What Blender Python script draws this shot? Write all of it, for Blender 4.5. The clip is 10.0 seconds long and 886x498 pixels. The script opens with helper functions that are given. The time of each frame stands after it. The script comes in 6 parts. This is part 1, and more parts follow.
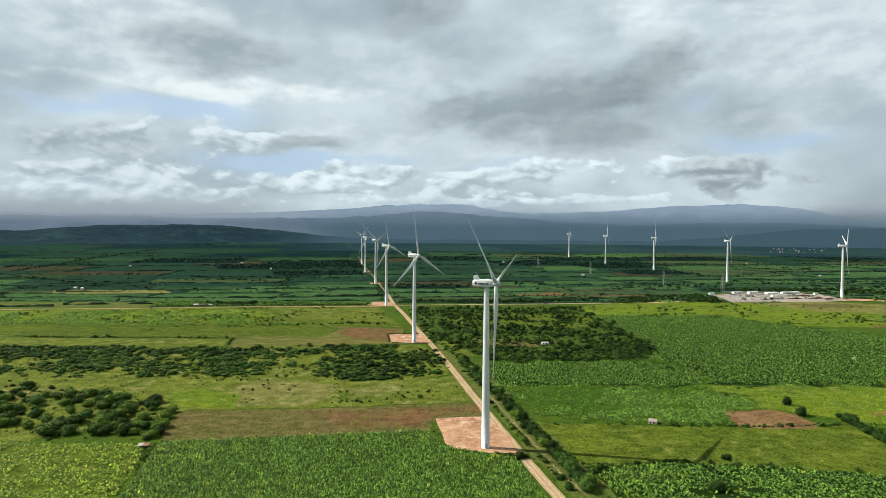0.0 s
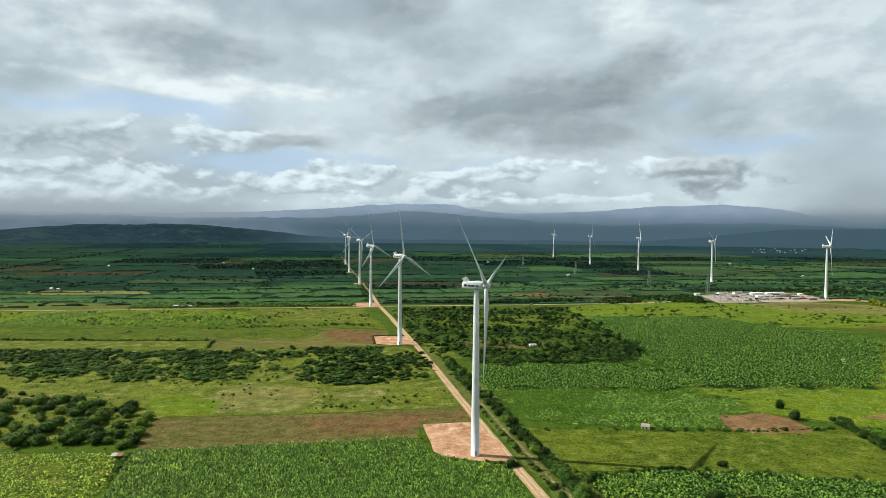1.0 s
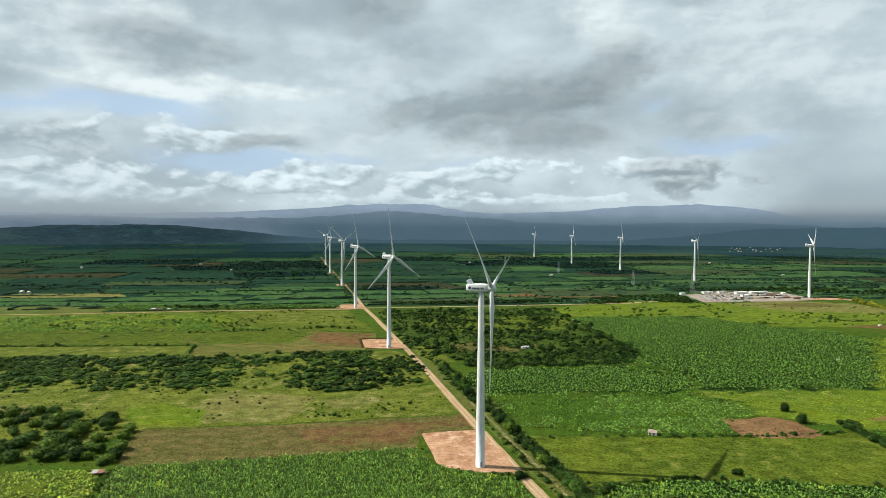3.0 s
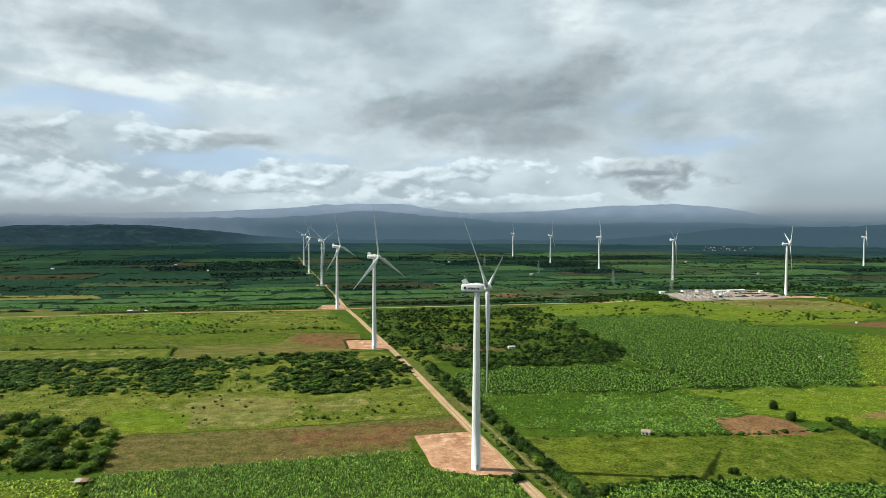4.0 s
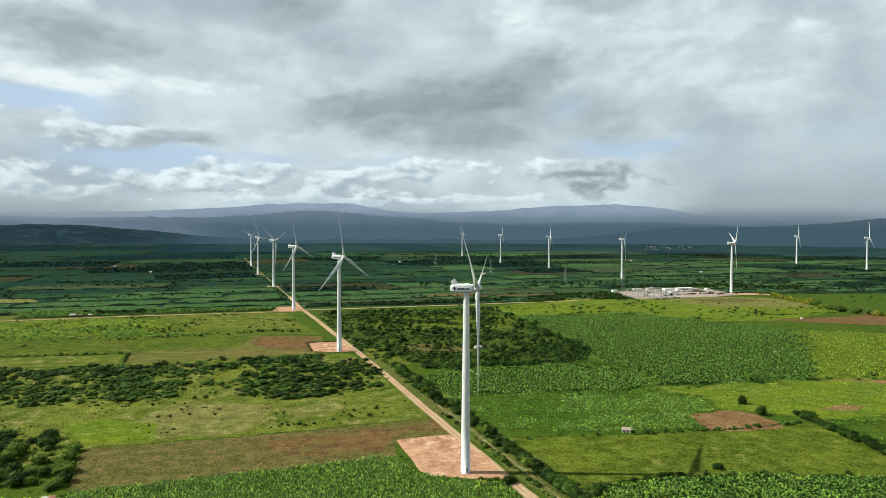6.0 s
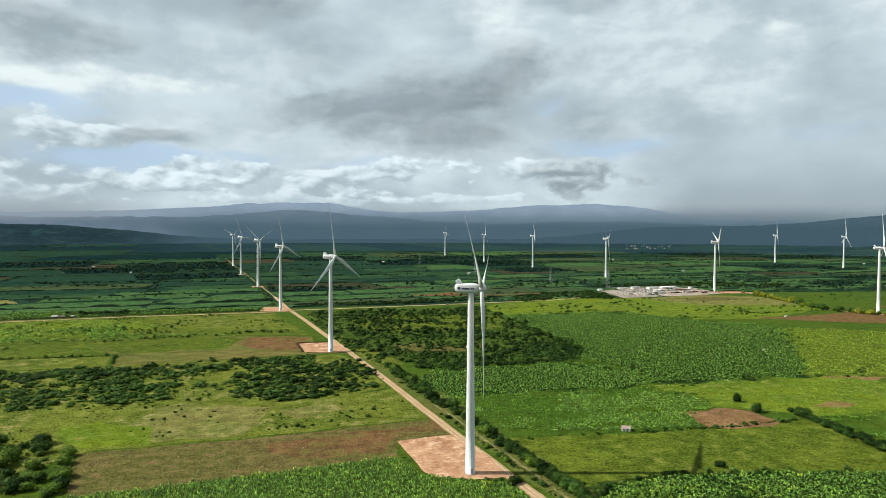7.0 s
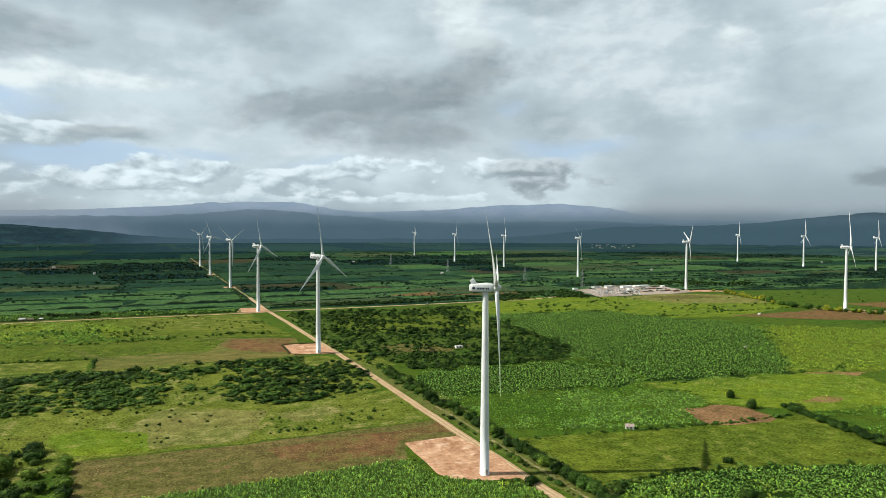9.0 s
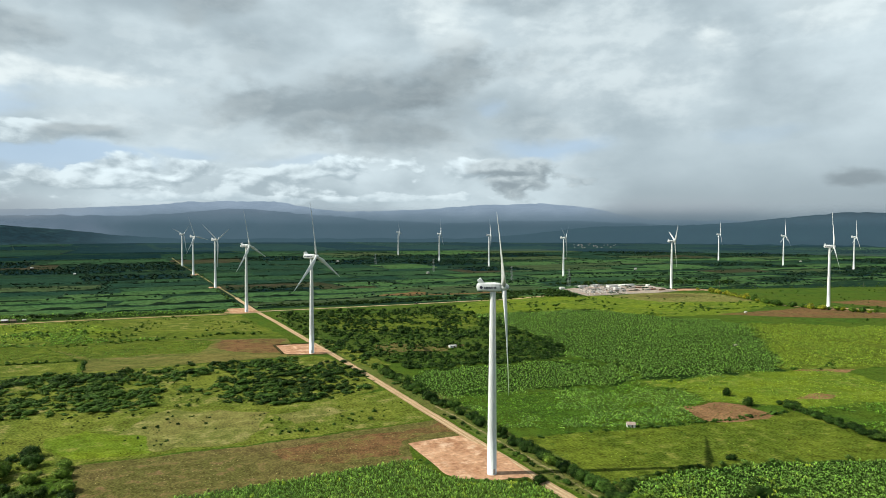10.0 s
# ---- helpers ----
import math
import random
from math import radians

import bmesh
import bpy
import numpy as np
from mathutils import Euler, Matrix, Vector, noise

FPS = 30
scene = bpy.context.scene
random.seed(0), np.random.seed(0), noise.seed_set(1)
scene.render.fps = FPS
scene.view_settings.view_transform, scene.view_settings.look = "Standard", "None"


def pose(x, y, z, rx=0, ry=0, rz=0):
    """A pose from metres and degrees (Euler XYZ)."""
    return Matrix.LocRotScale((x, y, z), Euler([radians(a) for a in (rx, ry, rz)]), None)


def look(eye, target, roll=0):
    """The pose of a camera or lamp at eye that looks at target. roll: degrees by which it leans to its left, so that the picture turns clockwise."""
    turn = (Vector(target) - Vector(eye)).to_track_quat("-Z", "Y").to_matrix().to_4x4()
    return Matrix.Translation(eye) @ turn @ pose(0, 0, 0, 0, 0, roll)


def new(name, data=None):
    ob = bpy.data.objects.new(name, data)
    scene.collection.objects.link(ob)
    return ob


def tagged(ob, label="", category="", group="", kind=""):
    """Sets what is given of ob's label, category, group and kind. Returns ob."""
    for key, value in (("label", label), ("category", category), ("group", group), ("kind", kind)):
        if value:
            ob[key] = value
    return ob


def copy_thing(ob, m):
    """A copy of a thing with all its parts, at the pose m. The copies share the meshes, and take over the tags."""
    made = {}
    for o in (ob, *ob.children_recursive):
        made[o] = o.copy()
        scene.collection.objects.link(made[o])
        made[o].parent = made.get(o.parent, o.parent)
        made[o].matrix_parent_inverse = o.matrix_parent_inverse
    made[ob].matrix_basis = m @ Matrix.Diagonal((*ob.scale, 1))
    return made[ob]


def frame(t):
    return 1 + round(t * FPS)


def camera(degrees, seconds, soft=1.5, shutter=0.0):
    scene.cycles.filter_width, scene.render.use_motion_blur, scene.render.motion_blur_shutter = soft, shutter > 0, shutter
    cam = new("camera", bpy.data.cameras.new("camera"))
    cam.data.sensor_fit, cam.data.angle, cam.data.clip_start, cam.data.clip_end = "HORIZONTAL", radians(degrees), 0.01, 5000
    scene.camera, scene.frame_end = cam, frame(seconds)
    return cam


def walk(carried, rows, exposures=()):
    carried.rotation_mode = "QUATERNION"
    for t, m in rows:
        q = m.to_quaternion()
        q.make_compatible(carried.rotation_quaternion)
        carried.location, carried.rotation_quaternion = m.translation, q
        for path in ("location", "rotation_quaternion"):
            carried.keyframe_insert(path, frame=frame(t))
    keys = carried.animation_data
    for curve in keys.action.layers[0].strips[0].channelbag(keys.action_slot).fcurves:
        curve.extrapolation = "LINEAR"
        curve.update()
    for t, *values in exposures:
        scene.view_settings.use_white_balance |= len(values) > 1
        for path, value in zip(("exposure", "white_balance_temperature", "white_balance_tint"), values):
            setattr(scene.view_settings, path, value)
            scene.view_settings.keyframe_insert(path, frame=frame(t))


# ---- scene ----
cam = camera(67.8, 10.0, soft=0.9)
PATH = [
    (0, (-5.846, -21.306, 107.316), (-5.847, -19.307, 107.246), 0.3),
    (0.5, (-6.681, -15.533, 107.343), (-6.651, -13.534, 107.273), 0.4),
    (1, (-7.983, -10.165, 107.342), (-7.935, -8.167, 107.272), 0.4),
    (1.5, (-9.7, -5.273, 107.351), (-9.638, -3.275, 107.28), 0.4),
    (2, (-12.135, -1.068, 107.337), (-12.058, 0.929, 107.266), 0.3),
    (2.5, (-15.341, 2.466, 107.267), (-15.25, 4.462, 107.197), 0.3),
    (4, (-26.585, 11.1, 106.801), (-26.397, 13.09, 106.731), 0.2),
    (4.5, (-30.626, 13.513, 106.716), (-30.404, 15.499, 106.646), 0.2),
    (5, (-35.147, 15.665, 106.632), (-34.884, 17.646, 106.563), 0.2),
    (5.5, (-39.996, 17.622, 106.506), (-39.683, 19.596, 106.437), 0.3),
    (6, (-44.89, 19.496, 106.529), (-44.534, 21.463, 106.459), 0.2),
    (7.5, (-59.684, 25.218, 106.396), (-59.243, 27.168, 106.324), 0.2),
    (8, (-64.747, 27.143, 106.403), (-64.279, 29.086, 106.33), 0.2),
    (8.5, (-69.883, 29.048, 106.315), (-69.388, 30.984, 106.242), 0.2),
    (9, (-75.095, 31.049, 106.252), (-74.571, 32.978, 106.18), 0.2),
    (9.5, (-80.182, 33.171, 106.201), (-79.629, 35.092, 106.128), 0.2),
    (10, (-85.565, 35.031, 106.076), (-84.985, 36.944, 106.003), 0.2),
]
walk(cam, [(t, look(eye, target, roll)) for t, eye, target, roll in PATH])

# ---- world, sun ----
SKY_LEVEL = 0.58
scene.view_settings.exposure = 0.74
SUN_DIR = Vector((-90, 18, 80)).normalized()
sun = new("sun", bpy.data.lights.new("sun", 'SUN'))
sun.data.energy, sun.data.angle, sun.data.color = 5.0, radians(0.6), (1.0, 0.975, 0.87)
sun.matrix_world = look(SUN_DIR * 500, (0, 0, 0))


class Graph:
    """Short hand for node trees."""

    def __init__(self, tree):
        self.tree, self.nodes, self.links = tree, tree.nodes, tree.links

    def put(self, socket, value):
        if isinstance(value, bpy.types.NodeSocket):
            self.links.new(value, socket)
        elif value is not None:
            socket.default_value = value

    def node(self, kind, ins=(), out=0, operation=None, use_clamp=False, smooth=False):
        n = self.nodes.new(kind)
        if operation:
            n.operation = operation
        if use_clamp:
            n.use_clamp = True
        if smooth:
            n.interpolation_type = 'SMOOTHSTEP'
        for k, v in (ins.items() if isinstance(ins, dict) else enumerate(ins)):
            self.put(n.inputs[k], v)
        return n.outputs[out] if n.outputs else None

    def math(self, op, a, b=None, c=None, clamp=False):
        return self.node("ShaderNodeMath", (a, b, c), operation=op, use_clamp=clamp)

    def add(self, a, b):
        return self.math('ADD', a, b)

    def mul(self, a, b):
        return self.math('MULTIPLY', a, b)

    def step(self, x, lo, hi):
        return self.node("ShaderNodeMapRange", {0: x, 1: lo, 2: hi, 3: 0.0, 4: 1.0}, smooth=True)

    def mix(self, f, a, b):
        n = self.nodes.new("ShaderNodeMix")
        n.data_type = 'RGBA'
        self.put(n.inputs[0], f)
        for s, v in ((n.inputs[6], a), (n.inputs[7], b)):
            self.put(s, (*v, 1) if isinstance(v, tuple) and len(v) == 3 else v)
        return n.outputs[2]

    def noise(self, vec, scale, detail=4.0, rough=0.55, distort=0.0):
        return self.node("ShaderNodeTexNoise", {"Vector": vec, "Scale": scale, "Detail": detail, "Roughness": rough, "Distortion": distort})

    def vec(self, x, y, z):
        return self.node("ShaderNodeCombineXYZ", (x, y, z))


def make_sky():
    """An overcast sky: a pale high sheet, blue gaps, and heaped clouds laid one before the other."""
    world = bpy.data.worlds.new("world")
    scene.world = world
    world.use_nodes = True
    g = Graph(world.node_tree)
    g.nodes.clear()
    sky = g.nodes.new("ShaderNodeTexSky")
    sky.sky_type, sky.sun_disc = 'NISHITA', False
    sky.sun_elevation, sky.sun_rotation = radians(41), radians(-79)
    sep = g.nodes.new("ShaderNodeSeparateXYZ")
    g.links.new(g.node("ShaderNodeTexCoord", out=0), sep.inputs[0])
    x, y, z = sep.outputs
    deg = 180 / math.pi
    az = g.mul(g.math('ARCTAN2', x, y), deg)
    el = g.mul(g.math('ARCSINE', z), deg)

    def field(wide, high, seed, detail, rough=0.5):
        return g.math('SUBTRACT', g.noise(g.vec(g.mul(az, wide), g.mul(el, high), seed), 1.0, detail, rough), 0.5)

    warp_a, warp_e = field(0.22, 0.4, 41.0, 3), field(0.22, 0.4, 57.0, 3)

    def billow(da, de):
        """Heaped cloud texture: rounded cells of two sizes and a fractal noise, looked up at a shift."""
        u, v = g.add(g.add(az, da), g.mul(warp_a, 2.2)), g.add(g.add(el, de), g.mul(warp_e, 1.2))
        n = g.noise(g.vec(g.mul(u, 0.26), g.mul(v, 0.50), 3.0), 1.0, 7, 0.56)
        cells = []
        for wide, high in ((0.30, 0.62), (0.85, 1.6)):
            t = g.nodes.new("ShaderNodeTexVoronoi")
            t.feature = 'SMOOTH_F1'
            t.inputs["Smoothness"].default_value = 0.6
            t.inputs["Scale"].default_value = 1.0
            g.links.new(g.vec(g.mul(u, wide), g.mul(v, high), 1.7), t.inputs["Vector"])
            cells.append(t.outputs["Distance"])
        lump = g.add(g.mul(cells[0], -0.28), g.mul(cells[1], -0.13))
        return g.add(g.math('SUBTRACT', n, 0.31), lump)

    heap, heap_up = billow(0.0, 0.0), billow(-0.5, 0.45)
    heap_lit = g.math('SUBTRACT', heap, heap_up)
    puff = field(0.20, 0.34, 3.0, 7, 0.56)
    drift = field(0.085, 0.15, 5.0, 6, 0.52)
    broad = field(0.045, 0.11, 8.0, 3)
    raz, rel = g.add(az, g.mul(field(0.14, 0.3, 7.0, 5), 9.0)), g.add(el, g.mul(field(0.14, 0.3, 19.0, 5), 3.6))

    def shade(v, warm=0.0):
        return (v * (0.81 + warm), v, v * (1.105 - warm))

    # the high sheet
    sheet_level = g.add(0.5, g.add(g.mul(broad, 0.9), g.add(g.mul(drift, 1.0), g.mul(puff, 0.35))))
    colour = g.mix(g.step(sheet_level, 0.15, 0.85), shade(0.50), shade(0.86, 0.04))

    def mass(a, e, wa, we, tilt):
        """Distance from a cloud's middle, 1 at its rim; the bearing, height and half sizes are in degrees."""
        da, de = g.math('SUBTRACT', raz, a), g.math('SUBTRACT', rel, e)
        c, n = math.cos(radians(tilt)), math.sin(radians(tilt))
        u = g.mul(g.add(g.mul(da, c), g.mul(de, n)), 1 / wa)
        v = g.mul(g.add(g.mul(da, -n), g.mul(de, c)), 1 / we)
        return g.math('SQRT', g.add(g.mul(u, u), g.mul(v, v))), v

    def veil(a, e, wa, we, tone, thick=0.8, tilt=0.0, soft=0.7):
        """A soft high cloud of one tone."""
        nonlocal colour
        glow = 0.03 + 0.22 * max(0.0, tone - 0.6)
        r, v = mass(a, e, wa, we, tilt)
        body = g.add(g.math('SUBTRACT', 1.0, r), g.add(g.mul(drift, 1.7), g.mul(puff, 1.5)))
        tone_mix = g.step(g.add(g.mul(puff, 1.2), g.mul(heap_lit, 0.8)), -0.2, 0.2)
        colour = g.mix(g.mul(g.step(body, -0.05, soft), thick), colour, g.mix(tone_mix, shade(tone * 0.88, glow - 0.03), shade(tone * 1.12, glow)))

    def cumulus(a, e, wa, we, dark, pale, thick=0.95, rag=2.3, soft=0.4, tilt=0.0):
        """A heaped cloud, pale above and dark below."""
        nonlocal colour
        r, v = mass(a, e, wa, we, tilt)
        body = g.add(g.math('SUBTRACT', 1.0, r), g.mul(heap, rag))
        rise = g.add(g.mul(v, 0.45), g.add(g.mul(heap_lit, 3.4), g.mul(heap, 0.8)))
        tone = g.mix(g.step(rise, -0.7, 0.8), shade(dark), shade(pale, 0.05))
        colour = g.mix(g.mul(g.step(body, 0.0, soft), thick), colour, tone)

    # lights and greys of the high sheet
    veil(29, 13.5, 13, 8, 0.74, 0.8)
    veil(-24, 15.0, 12, 5.0, 0.80, 0.75)
    veil(-6, 13.0, 8, 3.0, 0.66, 0.6)
    veil(-19.5, 14.2, 11, 2.2, 0.46, 0.85, -4)
    veil(-29, 17.5, 6, 2.2, 0.82, 0.6)
    veil(-3.5, 18.6, 8, 3.4, 0.43, 0.85, -14)
    veil(0, 14.5, 3.5, 1.8, 0.52, 0.6, -30)
    veil(22, 18.8, 5, 1.4, 0.52, 0.7, -5)
    veil(-22, 11.0, 16, 1.0, 0.88, 0.8)
    veil(-6, 7.8, 13, 1.5, 0.74, 0.6)
    veil(8, 6.0, 16, 1.2, 0.72, 0.5)

    # blue gaps
    def gap(a, e, wa, we, amount):
        da, de = g.mul(g.math('SUBTRACT', raz, a), 1 / wa), g.mul(g.math('SUBTRACT', rel, e), 1 / we)
        r = g.math('EXPONENT', g.mul(g.add(g.mul(da, da), g.mul(de, de)), -1.0))
        return g.mul(g.step(g.add(r, g.mul(puff, 0.6)), 0.2, 0.9), amount)

    blue = gap(-23.5, 9.2, 10, 1.0, 0.75)
    for spec in ((-14, 4.9, 8, 1.4, 0.75), (26, 6.6, 5.5, 0.9, 0.75), (-5, 5.6, 4, 0.9, 0.5), (21, 9.8, 1.6, 0.9, 0.35), (5, 5.4, 5, 0.8, 0.35), (42, 7.0, 4, 0.7, 0.25)):
        blue = g.math('MAXIMUM', blue, gap(*spec))
    colour = g.mix(blue, colour, g.mix(0.8, g.mix(1.0, (0, 0, 0), g.node("ShaderNodeVectorMath", (sky.outputs[0], (0.1, 0.1, 0.1)), operation='MULTIPLY')), (0.50, 0.69, 0.92)))

    # the heavy middle cloud
    veil(24, 9.0, 5, 3.0, 0.50, 0.75)
    veil(11, 11.0, 16, 3.4, 0.43, 0.92, 9)
    veil(12.5, 7.8, 7.0, 2.6, 0.42, 0.9, 0, 0.9)
    veil(14.5, 10.4, 9.5, 3.2, 0.345, 0.9, 9, 1.1)
    veil(2.5, 10.2, 5.0, 1.4, 0.44, 0.7, 6)
    veil(15.6, 16.8, 5.5, 3.2, 0.84, 0.9, 0, 1.1)
    veil(12, 14.2, 6, 1.4, 0.64, 0.6, 8)
    veil(37.5, 15.2, 2.8, 1.6, 0.86, 0.8, 0, 1.0)
    veil(41.5, 14.0, 2.6, 5.0, 0.60, 0.7)
    veil(47, 17, 6, 3.5, 0.84, 0.7)
    # heaped clouds lower down
    cumulus(-28.5, 6.3, 8.5, 1.8, 0.46, 0.74)
    cumulus(-18.5, 7.2, 6.0, 1.7, 0.50, 0.92)
    cumulus(-11.2, 6.7, 4.8, 1.0, 0.44, 0.54, 0.9, 1.3, 0.7)
    cumulus(-25, 2.9, 14, 1.4, 0.56, 0.90, 0.9)
    cumulus(-9.5, 3.9, 4.6, 1.2, 0.52, 1.0)
    cumulus(-3.7, 4.1, 4.4, 1.2, 0.52, 1.0)
    cumulus(2.2, 3.9, 4.0, 1.1, 0.52, 0.94)
    cumulus(9.5, 4.6, 4.0, 1.5, 0.54, 1.0)
    cumulus(-14.5, 3.3, 3.4, 0.8, 0.48, 0.92, 0.9)
    cumulus(-31, 4.2, 4.0, 0.8, 0.48, 0.85, 0.9)
    cumulus(5, 2.9, 3.0, 0.6, 0.50, 0.95, 0.9)
    cumulus(0, 2.3, 12, 0.6, 0.62, 0.92, 0.8)
    cumulus(14, 2.2, 9, 0.5, 0.60, 0.92, 0.85)
    cumulus(18.5, 4.6, 4.2, 1.5, 0.50, 1.0)
    cumulus(24, 4.4, 6.0, 2.0, 0.37, 0.72, 0.97)
    # rain towards the right, and the dull air along the horizon
    rain = g.mul(g.step(raz, 25.0, 34.0), g.step(rel, 11.0, 2.0))
    colour = g.mix(g.mul(rain, 0.85), colour, g.mix(g.step(el, 7.0, 0.0), shade(0.54), shade(0.38)))
    veil(49, 3.6, 3.0, 0.9, 0.33, 0.7)
    colour = g.mix(g.mul(g.step(el, 2.0, -0.3), 0.6), colour, shade(0.50))
    # the unseen clouds overhead are greyed to lower the fill light
    colour = g.mix(g.mul(g.step(el, 22.0, 65.0), 0.45), colour, shade(0.26))
    g.node("ShaderNodeOutputWorld", (g.node("ShaderNodeBackground", (colour, SKY_LEVEL)),))


make_sky()


# ---- materials ----
def surf(name, a, b, c=None, s1=0.02, s2=0.25, s3=1.5, c_at=0.58, rough=0.9, bump=0.0, island=0.0, each=0.0, metal=0.0, stretch=(1, 1, 1), spec=0.02, turn=0.0, local=False, mottle=None):
    """Two colours mixed by a broad noise, a third in patches, fine grain over all; per-piece variation by island or object."""
    mottle = mottle or (0.2 if local else 1.0)
    m = bpy.data.materials.new(name)
    m.use_nodes = True
    g = Graph(m.node_tree)
    shader = g.nodes["Principled BSDF"]
    if local:
        place = g.node("ShaderNodeTexCoord", out=3)
    else:
        place = g.node("ShaderNodeNewGeometry", out=0)
    place = g.node("ShaderNodeMapping", {"Vector": place, "Scale": stretch, "Rotation": (0, 0, turn)})
    n1 = g.noise(place, s1, 5, 0.6)
    n2 = g.noise(place, s2, 5, 0.65)
    n3 = g.noise(place, s3, 3, 0.6)
    col = g.mix(g.step(n1, 0.36, 0.64), a, b)
    if c:
        col = g.mix(g.step(g.add(g.mul(n2, 0.65), g.mul(n1, 0.35)), c_at - 0.07, c_at + 0.09), col, c)
    value = g.add(0.50, g.add(g.mul(g.step(n2, 0.3, 0.7), 0.45 * mottle), g.mul(g.step(n3, 0.3, 0.7), 0.55 * mottle)))
    value = g.mul(g.add(value, 0.5 * (1 - mottle)), 0.69)
    if island:
        r = g.node("ShaderNodeNewGeometry", out="Random Per Island")
        value = g.mul(value, g.add(1 - island * 0.45, g.mul(g.mul(r, r), island * 1.3)))
    if each:
        r = g.node("ShaderNodeObjectInfo", out="Random")
        value = g.mul(value, g.add(1 - each / 2, g.mul(r, each)))
    col = g.node("ShaderNodeHueSaturation", {"Value": value, "Color": col})
    g.links.new(col, shader.inputs["Base Color"])
    shader.inputs["Roughness"].default_value = rough
    shader.inputs["Metallic"].default_value = metal
    shader.inputs["Specular IOR Level"].default_value = spec
    if bump:
        bumped = g.node("ShaderNodeBump", {"Strength": bump, "Distance": 0.3, "Height": n3})
        g.links.new(bumped, shader.inputs["Normal"])
    return m


